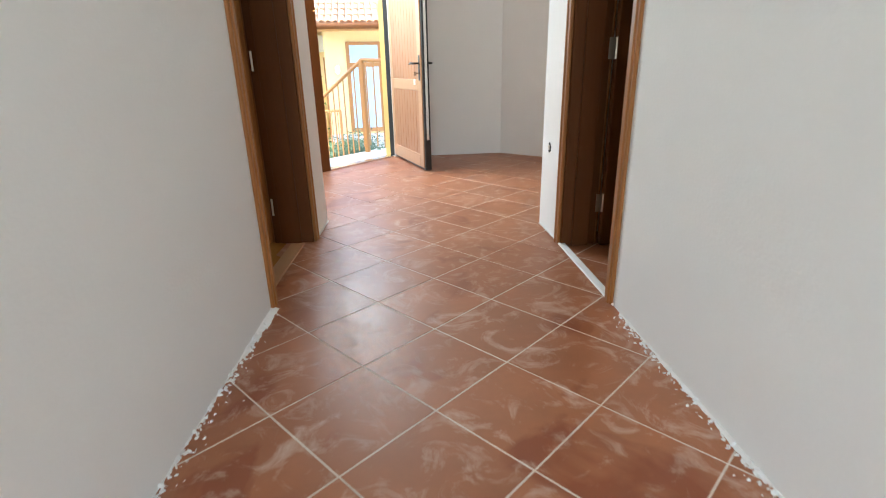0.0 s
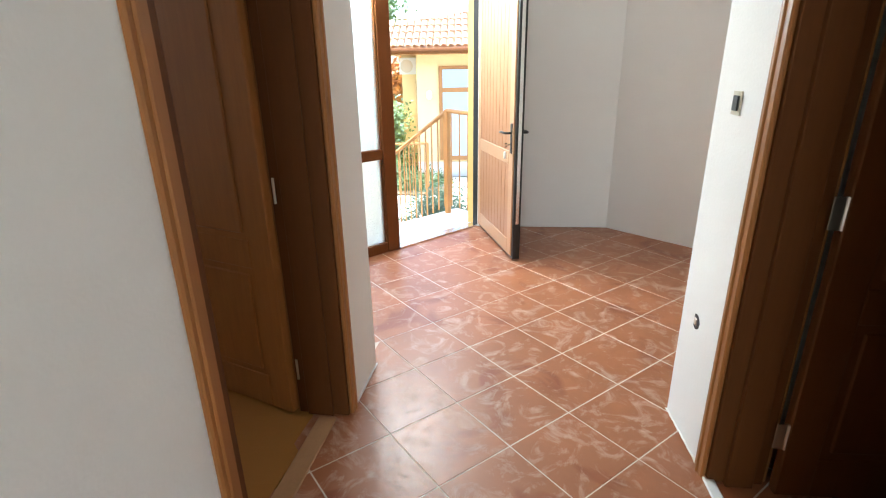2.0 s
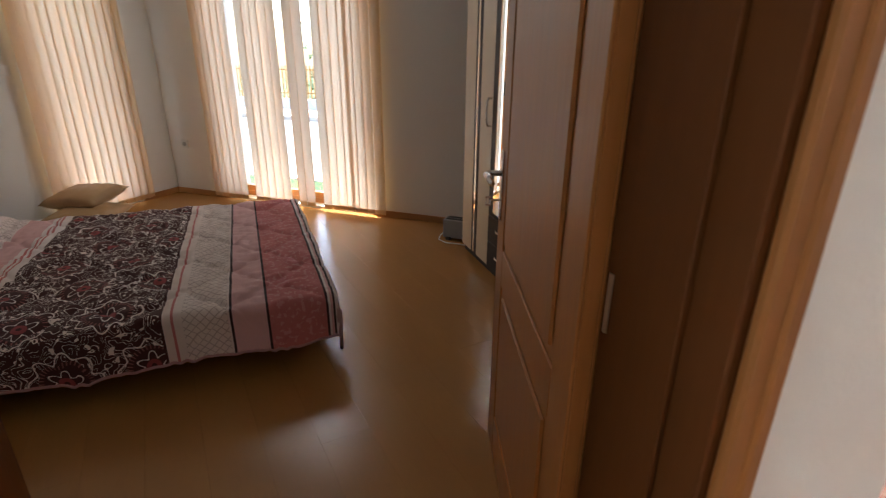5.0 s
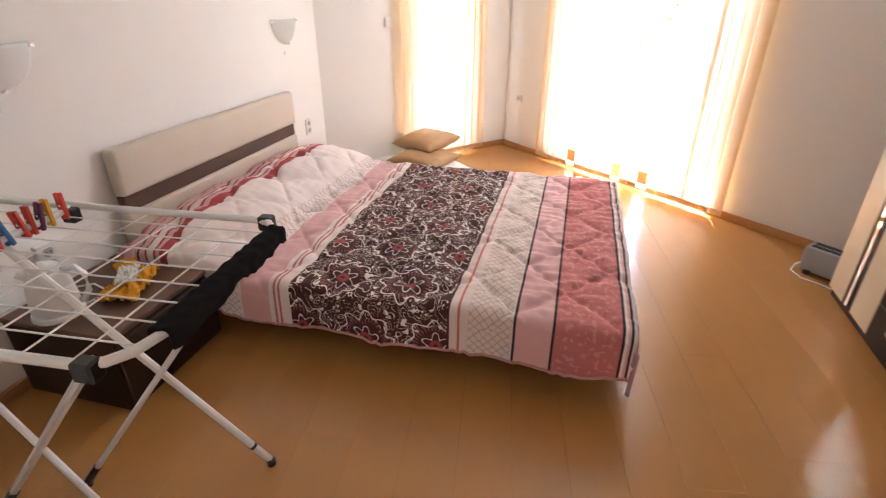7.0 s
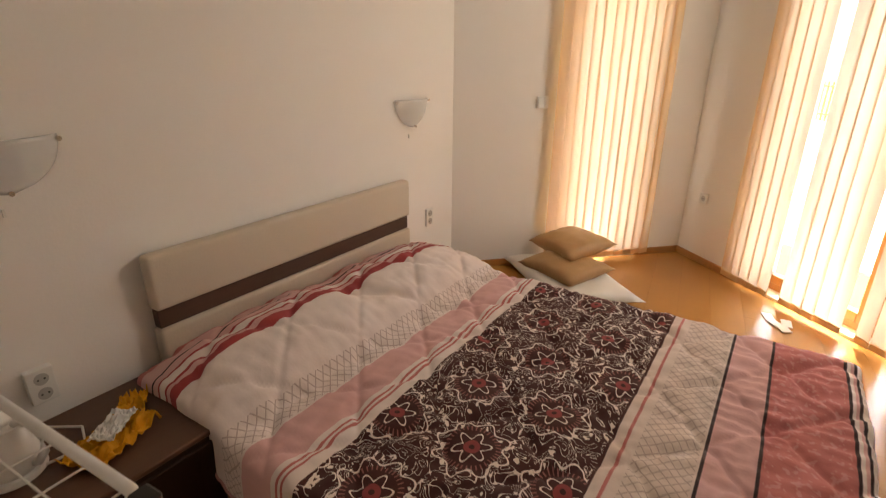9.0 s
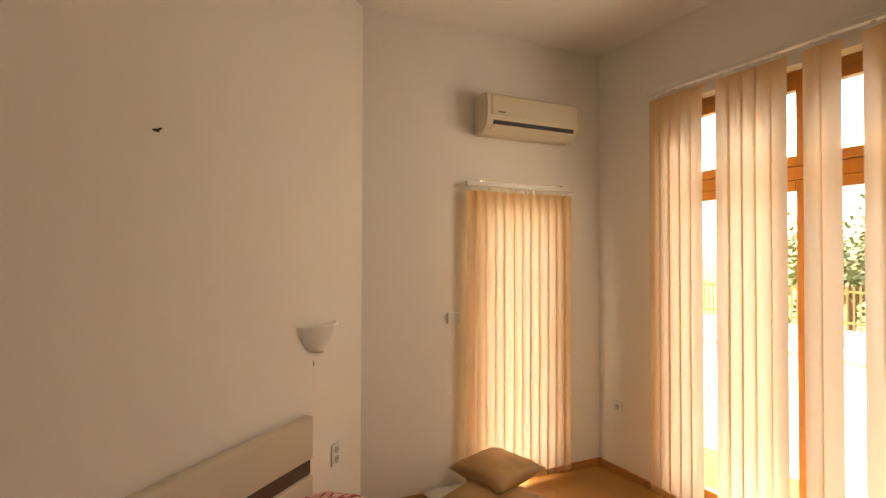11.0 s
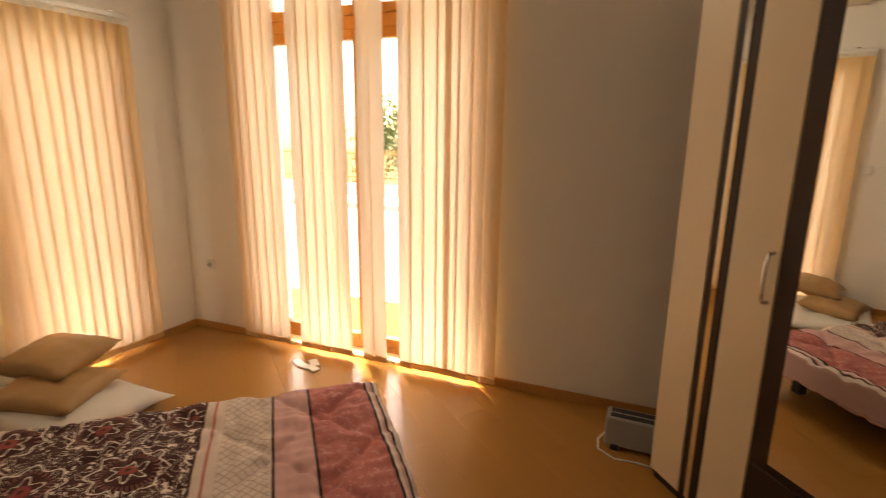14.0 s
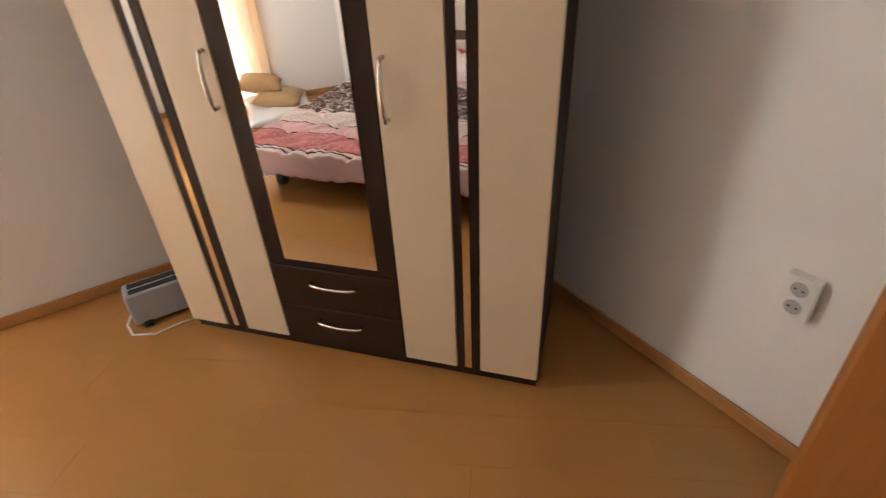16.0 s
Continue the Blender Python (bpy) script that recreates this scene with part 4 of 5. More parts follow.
def quilt():
    """A stitched quilt over mattress and pillows, hanging down at the sides and the foot."""
    bm = bmesh.new()
    uvl = bm.loops.layers.uv.new("cloth")
    W, LN, TOP = 0.865, 2.36, 0.325
    nu, nv = 190, 240
    drop, foot = 0.23, 0.17
    grid, st = [], {}
    for j in range(nv + 1):
        v = 0.07 + (LN + foot - 0.07) * j / nv
        row = []
        for i in range(nu + 1):
            u = (2 * i / nu - 1) * (W + drop)
            a, side = min(abs(u), W), max(0.0, abs(u) - W)
            lv, over = min(v, LN), max(0.0, v - LN)
            sag = noise.noise(Vector((u * 1.7, v * 1.7, 3)))
            z = TOP + 0.012 * sag
            # pillows under the head end
            hump = max(0.0, 1 - ((lv - 0.30) / 0.33) ** 2) if lv < 0.63 else 0.0
            z += 0.17 * hump ** 0.8 * (1 - 0.55 * max(0, (a / W) ** 6)) * (1 - 0.25 * math.exp(-(u / 0.10) ** 2))
            # quilting seams in large diamonds
            p, q = (u * 0.9 + v) * 2.6, (u * 0.9 - v) * 2.6
            seam = min(abs(p - round(p)), abs(q - round(q)))
            z += 0.011 * min(1.0, seam * 5) ** 0.7 + 0.009 * min(1.0, seam * 15)
            near = 1 - min(1.0, seam * 2.2)
            z += 0.010 * near * noise.noise(Vector((u * 26 + v * 5, v * 9, 11))) + (0.009 * noise.noise(Vector((u * 24, v * 6 + u * 4, 14))) if v > 1.9 else 0.0)
            z += 0.008 * noise.noise(Vector((u * 7, v * 16, 1))) + 0.005 * noise.noise(Vector((u * 13, v * 34, 5)))
            z += 0.007 * (1 - min(1.0, seam * 4)) * math.sin(34 * (u + v * 0.4) + 6 * noise.noise(Vector((u * 3, v * 3, 8))))
            r = 0.035
            k = side / r
            x = math.copysign(a + (r * math.sin(min(k, 1.57)) if side else 0), u)
            if side:
                z -= r * (1 - math.cos(min(k, 1.57))) + max(0.0, side - 1.57 * r)
                x += math.copysign(0.012 * math.sin(v * 9 + u) * min(1, side / 0.1) + 0.05 * side, u)
            y = lv
            if over:
                k = over / r
                y += r * math.sin(min(k, 1.57)) + 0.010 * math.sin(u * 11) * min(1, over / 0.1)
                z -= r * (1 - math.cos(min(k, 1.57))) + max(0.0, over - 1.57 * r)
            vert = bm.verts.new((x, y, max(z, 0.06)))
            st[vert] = (u, v)
            row.append(vert)
        grid.append(row)
    for j in range(nv):
        for i in range(nu):
            f = bm.faces.new((grid[j][i], grid[j][i + 1], grid[j + 1][i + 1], grid[j + 1][i]))
            for lp in f.loops:
                lp[uvl].uv = st[lp.vert]
    edges = [[r[0].co.copy() for r in grid], [r[-1].co.copy() for r in grid], [v.co.copy() for v in grid[-1]]]
    ob = finish("quilt", bm, quilt_material(), None, True)
    ob.matrix_world = BEDM @ pose(0.045, 0, 0)
    sm = ob.modifiers.new("thickness", "SOLIDIFY")
    sm.thickness, sm.offset = 0.012, -1
    tagged(ob, "pink, white and maroon patterned quilt spread over the bed", "quilt")
    for name, pts in (("binding", edges[0]), ("binding", edges[1]), ("foot_binding", edges[2])):
        part(name, tube(pts, 0.007, 6), material("pink_piping", (0.48, 0.26, 0.26), 0.8, bump=0) if "pink_piping" not in bpy.data.materials else bpy.data.materials["pink_piping"], ob, "pink piping along the quilt's edge", True)


def bed():
    t = thing("bed", BEDM, "double bed with a cream padded headboard and dark base", "bed")
    hb = part("headboard", box(-0.76, 0.83, 0.006, 0.075, 0.60, 0.828, 0.025, seg=4), LEATHER, t, "cream leather padded headboard", True)
    part("headboard_strip", box(-0.755, 0.82, 0.012, 0.055, 0.52, 0.60, 0.003), material("walnut_strip", (0.085, 0.042, 0.027), 0.45, vary=0.12, scale=3, grain=0.12, fine=9, stretch=(1, 9, 9), bump=0.01), t, "dark wooden strip in the headboard")
    part("headboard_lower", box(-0.76, 0.83, 0.006, 0.075, 0.20, 0.52, 0.02, seg=4), LEATHER, t, "cream leather padded lower panel", True)
    part("base", box(-0.78, 0.78, 0.08, 2.25, 0.11, 0.20, 0.008), DARKWOOD, t, "dark wooden bed base")
    part("mattress", box(-0.78, 0.78, 0.085, 2.30, 0.20, 0.30, 0.02, seg=3), LINEN, t, "white mattress")
    for x in (-0.70, 0.70):
        for y in (0.2, 2.15):
            part("leg", box(x - 0.03, x + 0.03, y - 0.03, y + 0.03, 0, 0.11, 0.004), BLACK, t)


bed()
quilt()


def floor_cushion(name, m, w, d, h, mat, label, seed, puff=0.35):
    ob = finish(name, cushion_mesh(w, d, h, puff, seed=seed), mat, None, True)
    ob.matrix_world = m
    tagged(ob, label, "cushion")
    return ob


floor_cushion("white_pillow", pose(-4.78, 1.20, 0.055, 0, 0, 52), 0.98, 0.62, 0.13, LINEN, "white cotton bed pillow lying on the floor under the tan cushions", 3, 0.3)
floor_cushion("tan_cushion", pose(-4.77, 1.18, 0.145, 5, -3, 66), 0.56, 0.42, 0.14, PILLOW, "tan satin cushion lying on a white pillow", 7)
floor_cushion("tan_cushion", pose(-4.99, 1.12, 0.245, 10, -4, 58), 0.56, 0.40, 0.15, PILLOW, "tan satin cushion resting on top of another cushion", 11)


def air_conditioner():
    t = thing("air_conditioner", along(NC_, BC) @ pose(dist(BC, NC_) - 1.157, -0.004, 2.54), "aged cream wall-mounted split air conditioner", "air conditioner")
    bm = bmesh.new()
    prof = [(0, 0), (-0.10, -0.0), (-0.165, 0.04), (-0.185, 0.10), (-0.185, 0.24), (-0.16, 0.275), (0, 0.28)]
    a = [bm.verts.new((0.0, y, z)) for y, z in prof]
    b = [bm.verts.new((0.79, y, z)) for y, z in prof]
    bm.faces.new(a), bm.faces.new(b)
    for i in range(len(prof)):
        j = (i + 1) % len(prof)
        bm.faces.new((a[i], a[j], b[j], b[i]))
    bmesh.ops.bevel(bm, geom=bm.edges[:], offset=0.008, segments=2, affect="EDGES")
    part("body", bm, OFFWHITE, t, smooth=False)
    part("front_panel", box(0.04, 0.75, -0.192, -0.183, 0.12, 0.255, 0.004), OFFWHITE, t)
    part("outlet", box(0.06, 0.75, -0.182, -0.12, 0.052, 0.085, 0.004), GREYDARK, t, "dark air outlet slot")
    f = part("flap", box(0.055, 0.755, -0.03, 0.03, -0.003, 0.003, 0.002), OFFWHITE, t)
    f.matrix_local = pose(0, -0.155, 0.035, -38)
    part("badge", box(0.09, 0.15, -0.1935, -0.191, 0.135, 0.143), GREYDARK, t)
    part("display", box(0.62, 0.70, -0.1935, -0.191, 0.135, 0.147), OFFWHITE, t)


air_conditioner()


def sconce(x):
    y = 0.370 + 0.0602 * (x + 4.496) + 0.0
    t = thing("wall_lamp", pose(x, y, 1.13, 0, 0, 3.4), "frosted white glass half-bowl wall lamp with metal studs", "wall lamp")
    bm = bmesh.new()
    nx, nz = 20, 10
    g = []
    for j in range(nz + 1):
        z = 0.165 * j / nz
        r = 0.165 * math.sqrt(max(0.02, 1 - (1 - j / nz) ** 2))
        g.append([bm.verts.new((r * (2 * i / nx - 1), 0.012 + 0.07 * (1 - (2 * i / nx - 1) ** 2) * (0.25 + 0.75 * j / nz), z)) for i in range(nx + 1)])
    for j in range(nz):
        for i in range(nx):
            bm.faces.new((g[j][i], g[j][i + 1], g[j + 1][i + 1], g[j + 1][i]))
    s = part("shade", bm, SCONCE, t, "frosted white glass", True)
    sm = s.modifiers.new("thickness", "SOLIDIFY")
    sm.thickness = 0.005
    part("back_plate", box(-0.05, 0.05, 0.0, 0.02, 0.06, 0.13, 0.004), WHITE, t)
    for x, y, z in ((-0.162, 0.012, 0.15), (0.162, 0.012, 0.15), (0.0, 0.026, 0.004)):
        part("stud", tube([(x, y - 0.01, z), (x, y + 0.018, z)], 0.008, 10), CHROME, t)
    part("pull_switch", box(0.02, 0.028, 0.002, 0.01, -0.07, -0.045), WHITE, t)


SCONCE = material("sconce_glass", (0.88, 0.87, 0.84), 0.3, vary=0.02, bump=0.005)
SCONCE.node_tree.nodes["Principled BSDF"].inputs["Alpha"].default_value = 0.5
sconce(-4.01)
sconce(-1.975)


def socket(m, n=1, label="white wall socket", standing=0.012, flat=False, category="socket"):
    """A plate with recessed round outlets; y is out of the wall."""
    t = thing("wall_socket", m, label, category)
    h = 0.08 if n == 1 else 0.125
    part("plate", box(-0.04, 0.04, 0, standing, -h / 2, h / 2, 0.004, seg=2), WHITE, t)
    for k in range(n):
        z = 0 if n == 1 else (-0.028 + 0.056 * k)
        bm = bmesh.new()
        bmesh.ops.create_cone(bm, segments=20, radius1=0.020, radius2=0.022, depth=0.004, cap_ends=True, matrix=pose(0, standing + 0.001, z, -90))
        part("outlet", bm, material("outlet_shade", (0.45, 0.44, 0.42), 0.5, bump=0) if k == 0 else bpy.data.materials["outlet_shade"], t)
        for x in (-0.0095, 0.0095):
            part("pin_hole", tube([(x, standing + 0.001, z), (x, standing + 0.0045, z)], 0.0032, 8), GREYDARK, t)
    return t


def on(p, q, s, z, out=0.0):
    """A pose on the wall from p to q, s along it, whose y stands out into the room on the left."""
    return along(p, q) @ pose(s, out, z)


socket(on(EC, BC, nW - 0.20, 0.515), 1, "white wall socket near the room's corner")
socket(on(NC_, CC, 0.296, 0.495), 2, "white double wall socket beside the bed")
socket(on(NC_, CC, 2.594, 0.48), 2, "white double wall socket above the bedside table", 0.03)
sw = thing("light_switch", on(BC, NC_, 1.322, 1.238), "white thermostat box on the wall beside the narrow window", "thermostat")
part("plate", box(-0.045, 0.045, 0, 0.02, -0.04, 0.04, 0.004, seg=2), WHITE, sw)
part("rocker", box(0.0, 0.04, 0.018, 0.024, -0.032, 0.032, 0.002), WHITE, sw)
socket(on(DC, EC, 0.854, 0.536), 2, "white double wall socket on the wall by the wardrobe", 0.035)
nl = thing("nail", on(NC_, CC, 1.50, 2.14), "small dark nail in the bare wall", "nail")
part("shank", tube([(0, 0, 0), (0, 0.03, 0.004)], 0.004, 6), GREYDARK, nl)
part("plug", box(-0.012, 0.012, 0, 0.003, -0.005, 0.005), GREYDARK, nl)
hk = thing("hook", on(EC, BC, nW - 2.50, 2.87), "dark metal hook high on the wall", "hook")
part("stem", tube([(0, 0, 0.03), (0, 0.03, 0.03), (0, 0.035, -0.03)], 0.005, 6), BRASS, hk)
for k, (x, y, a) in enumerate(((-5.10, 2.43, 20), (-5.03, 2.47, 45), (-5.06, 2.53, 10), (-4.98, 2.52, 30))):
    c = finish("card", box(-0.05, 0.05, -0.028, 0.028, 0.0, 0.006, 0.001), WHITE)
    c.matrix_world = pose(x, y, 0.001 + 0.0015 * k, 0, 0, a)
    tagged(c, "small white card lying on the floor by the window", "card", "cards on the floor")


def bedside():
    t = thing("bedside_table", pose(-2.20, 0.535, 0, 0, 0, 3.4), "dark brown wooden bedside table beside the bed", "bedside table")
    part("body", box(0.0, 0.55, 0.0, 0.50, 0.0, 0.33, 0.004), DARKWOOD, t)
    part("top", box(-0.005, 0.555, 0.0, 0.51, 0.33, 0.352, 0.004), material("brown_top", (0.11, 0.05, 0.028), 0.4, vary=0.12, scale=3, grain=0.12, fine=9, stretch=(1, 9, 9), bump=0.01), t, "brown wooden top with plank grain")
    part("drawer", box(0.01, 0.54, 0.498, 0.514, 0.03, 0.31, 0.003), DARKWOOD, t)


bedside()


def kettle():
    t = thing("kettle", pose(-1.745, 0.76, 0.353, 0, 0, 125) @ Matrix.Scale(1.12, 4), "white plastic electric kettle on the bedside table", "kettle")
    part("base", lathe([(0.075, 0), (0.08, 0.006), (0.078, 0.02), (0.06, 0.024)]), WHITE, t)
    part("body", lathe([(0.07, 0.024), (0.074, 0.04), (0.068, 0.11), (0.056, 0.16), (0.05, 0.172)]), WHITE, t, smooth=True)
    part("lid", lathe([(0.05, 0.172), (0.046, 0.184), (0.015, 0.19), (0.012, 0.2), (0.004, 0.203)]), WHITE, t, smooth=True)
    part("handle", tube([(0.05, 0, 0.165), (0.09, 0, 0.17), (0.112, 0, 0.14), (0.11, 0, 0.08), (0.085, 0, 0.045), (0.066, 0, 0.04)], 0.011, 10), WHITE, t, smooth=True)
    part("spout", tube([(-0.05, 0, 0.15), (-0.075, 0, 0.168)], 0.014, 8), WHITE, t)
    part("water_gauge", box(-0.012, 0.012, 0.066, 0.072, 0.05, 0.13, 0.003), GREYDARK, t, "dark water gauge")
    part("cable", tube([(0.07, 0.02, 0.01), (0.13, 0.10, 0.006), (0.06, 0.18, 0.005), (-0.08, 0.17, 0.005), (-0.20, 0.05, 0.005), (-0.24, -0.08, 0.005)], 0.004, 6), WHITE, t, "white cable", True)


kettle()


def crumpled(name, m, w, d, h, mat, label, category, seed):
    bm = bmesh.new()
    n = 16
    g = [[bm.verts.new((w * (i / n - 0.5), d * (j / n - 0.5), 0.004 + h * abs(noise.noise(Vector((i * 0.4 + seed, j * 0.4, seed)))) * 2)) for j in range(n + 1)] for i in range(n + 1)]
    for i in range(n):
        for j in range(n):
            bm.faces.new((g[i][j], g[i + 1][j], g[i + 1][j + 1], g[i][j + 1]))
    ob = finish(name, bm, mat)
    ob.matrix_world = m
    sm = ob.modifiers.new("thickness", "SOLIDIFY")
    sm.thickness = 0.003
    tagged(ob, label, category)


crumpled("yellow_cloth", pose(-1.98, 0.86, 0.354, 0, 0, 25), 0.26, 0.15, 0.035, material("yellow_cloth_fibre", (0.72, 0.34, 0.01), 0.8, vary=0.08), "crumpled yellow cloth on the bedside table", "cloth", 2)
crumpled("face_mask", pose(-2.00, 0.84, 0.396, 0, 0, 40), 0.15, 0.08, 0.015, LINEN, "white paper face mask lying on a yellow cloth", "mask", 5)
crumpled("yellow_cloth", pose(-2.10, 0.72, 0.354, 0, 0, 60), 0.12, 0.09, 0.03, bpy.data.materials["yellow_cloth_fibre"], "small folded yellow cloth near the headboard", "cloth", 9)


RACK = along((-1.792, 1.800), (-1.625, 0.600)) @ pose(0, 0, 0.865)


def drying_rack():
    """A folding clothes airer. x runs along its length, from the end bar; y across it; z = 0 at the wires."""
    t = thing("drying_rack", RACK @ pose(0, 0, -0.865), "white wire folding clothes drying rack with crossed tube legs", "drying rack")
    Z, W, LN, MID = 0.865, 0.66, 1.22, 0.66
    # outer hoop, open at the far end
    hoop = [(LN, 0, Z), (0.09, 0, Z), (0.035, 0.015, Z), (0.008, 0.05, Z), (-0.012, 0.12, Z), (-0.015, W - 0.12, Z), (0.005, W - 0.05, Z), (0.035, W - 0.015, Z), (0.09, W, Z), (LN, W, Z)]
    part("frame", tube(hoop, 0.011, 10), WHITE, t, smooth=True)
    # inner hoop that carries the pegs
    inner = [(LN, 0.03, Z + 0.012), (MID + 0.05, 0.03, Z + 0.012), (MID + 0.012, 0.045, Z + 0.012), (MID, 0.085, Z + 0.012), (MID, W - 0.085, Z + 0.012), (MID + 0.012, W - 0.045, Z + 0.012), (MID + 0.05, W - 0.03, Z + 0.012), (LN, W - 0.03, Z + 0.012)]
    part("inner_frame", tube(inner, 0.010, 10), WHITE, t, smooth=True)
    part("cross_bar", tube([(LN, 0, Z), (LN, W, Z)], 0.010, 8), WHITE, t)
    for k in range(1, 9):
        y = W * k / 9
        part("wire", tube([(0.0, y, Z - 0.004), (LN, y, Z - 0.004)], 0.0022, 6), WHITE, t)
    for k in range(1, 6):
        x = MID * k / 6
        part("wire", tube([(x, 0.0, Z - 0.010), (x, W, Z - 0.010)], 0.0022, 6), WHITE, t)
    inv = (RACK @ pose(0, 0, -0.865)).inverted()
    for p, q, r in (((-1.44, 1.17, Z - 0.01), (-1.631, 1.726, 0.02), 0.012), ((-1.56, 1.80, Z - 0.03), (-1.372, 1.20, 0.02), 0.009), ((-1.16, 1.80, Z - 0.02), (-1.25, 1.02, 0.02), 0.012), ((-1.19, 1.14, Z - 0.02), (-1.22, 1.70, 0.02), 0.009)):
        p, q = inv @ Vector(p), inv @ Vector(q)
        lg = part("leg", tube([p, q], r, 8), WHITE, t)
        part("foot", tube([q.lerp(p, 0.09), q, q - Vector((0, 0, 0.016))], r + 0.004, 8), BLACK, lg, "black rubber foot")
    for x, y in ((0.05, 0.0), (0.06, W), (MID, 0.05), (MID, W - 0.07)):
        part("joint", box(x - 0.022, x + 0.022, y - 0.018, y + 0.018, Z - 0.03, Z + 0.014, 0.005), BLACK, t, "black plastic joint")
    return t


drying_rack()


def dark_garment():
    """A rolled dark garment over the end bar, with a ragged lower hem."""
    bm = bmesh.new()
    n, k = 60, 16
    g = []
    for i in range(n + 1):
        u = i / n
        row = []
        for j in range(k + 1):
            a = (j / k * 2 - 1)
            fall = 0.060 + 0.03 * noise.noise(Vector((u * 5, 2, a))) + 0.015 * noise.noise(Vector((u * 17, 5, a)))
            x = -0.012 + 0.026 * math.copysign(min(1, abs(a) * 3), a) + 0.006 * noise.noise(Vector((u * 14, a * 3, 0)))
            row.append(bm.verts.new((x, 0.06 + 0.50 * u, 0.016 - max(0, abs(a) - 0.25) * fall + 0.006 * noise.noise(Vector((u * 16, a * 4, 3))))))
        g.append(row)
    for i in range(n):
        for j in range(k):
            bm.faces.new((g[i][j], g[i + 1][j], g[i + 1][j + 1], g[i][j + 1]))
    edge = [r[-1].co.copy() for r in g]
    ob = finish("dark_garment", bm, material("black_cloth", (0.010, 0.009, 0.009), 0.95, vary=0.2, bump=0.03, specular=0.1), None, True)
    ob.matrix_world = RACK
    sm = ob.modifiers.new("thickness", "SOLIDIFY")
    sm.thickness = 0.004
    tagged(ob, "black garment folded over the end bar of the drying rack", "clothing")
    part("hem", tube(edge, 0.004, 6), bpy.data.materials["black_cloth"], ob, "stitched lower hem", True)


dark_garment()
PEG_COLOURS = {"red": (0.60, 0.05, 0.02), "pink": (0.55, 0.12, 0.10), "blue": (0.03, 0.14, 0.36), "orange": (0.72, 0.36, 0.02), "purple": (0.16, 0.04, 0.09), "navy": (0.02, 0.03, 0.09)}
PEG_ROW = ("red", "orange", "purple", "red", "red", "blue", "red", "pink", "pink", "navy", "blue", "red", "orange", "red")
for k, c in enumerate(PEG_ROW):
    mt = bpy.data.materials.get("peg_" + c) or material("peg_" + c, PEG_COLOURS[c], 0.45, vary=0.05, bump=0)
    y = 0.075 + 0.029 * k + (0.02 if k > 0 else 0) + (0.02 if k > 4 else 0)
    t = thing("clothes_peg", RACK @ pose(0.655, y, 0.022, random.uniform(-12, 12), random.uniform(-10, 10), 90 + random.uniform(-15, 15)), c + " plastic clothes peg clipped on the drying rack", "clothes peg", "pegs on the rack")
    part("jaw", box(-0.006, 0.006, -0.012, -0.002, -0.032, 0.050, 0.002), mt, t)
    part("jaw", box(-0.006, 0.006, 0.002, 0.012, -0.032, 0.050, 0.002), mt, t)
    part("spring", tube([(-0.008, 0, 0.012), (0.008, 0, 0.012)], 0.004, 6), CHROME, t)

# ---- corridor things ----


def flush_box(z, s, tall):
    t = thing("wall_socket", pose(right_x(s) - 0.002, s, z, 0, 0, 92), "bare flush wiring box without its cover plate", "socket")
    bm = bmesh.new()
    bmesh.ops.create_cone(bm, segments=20, radius1=0.03, radius2=0.03, depth=0.006, cap_ends=True, matrix=Matrix.Scale(1.0, 4) @ pose(0, 0.002, 0, -90))
    part("box", bm, GREYDARK, t)
    if tall:
        part("yoke", box(-0.035, 0.035, 0.002, 0.006, -0.038, 0.038, 0.001), BRASS, t)
        part("mechanism", box(-0.02, 0.02, 0.005, 0.012, -0.024, 0.024, 0.002), GREYDARK, t)
    else:
        part("core", box(-0.012, 0.012, 0.003, 0.009, -0.014, 0.014, 0.002), BRASS, t)


flush_box(1.317, 3.295, True)
flush_box(0.505, 3.32, False)


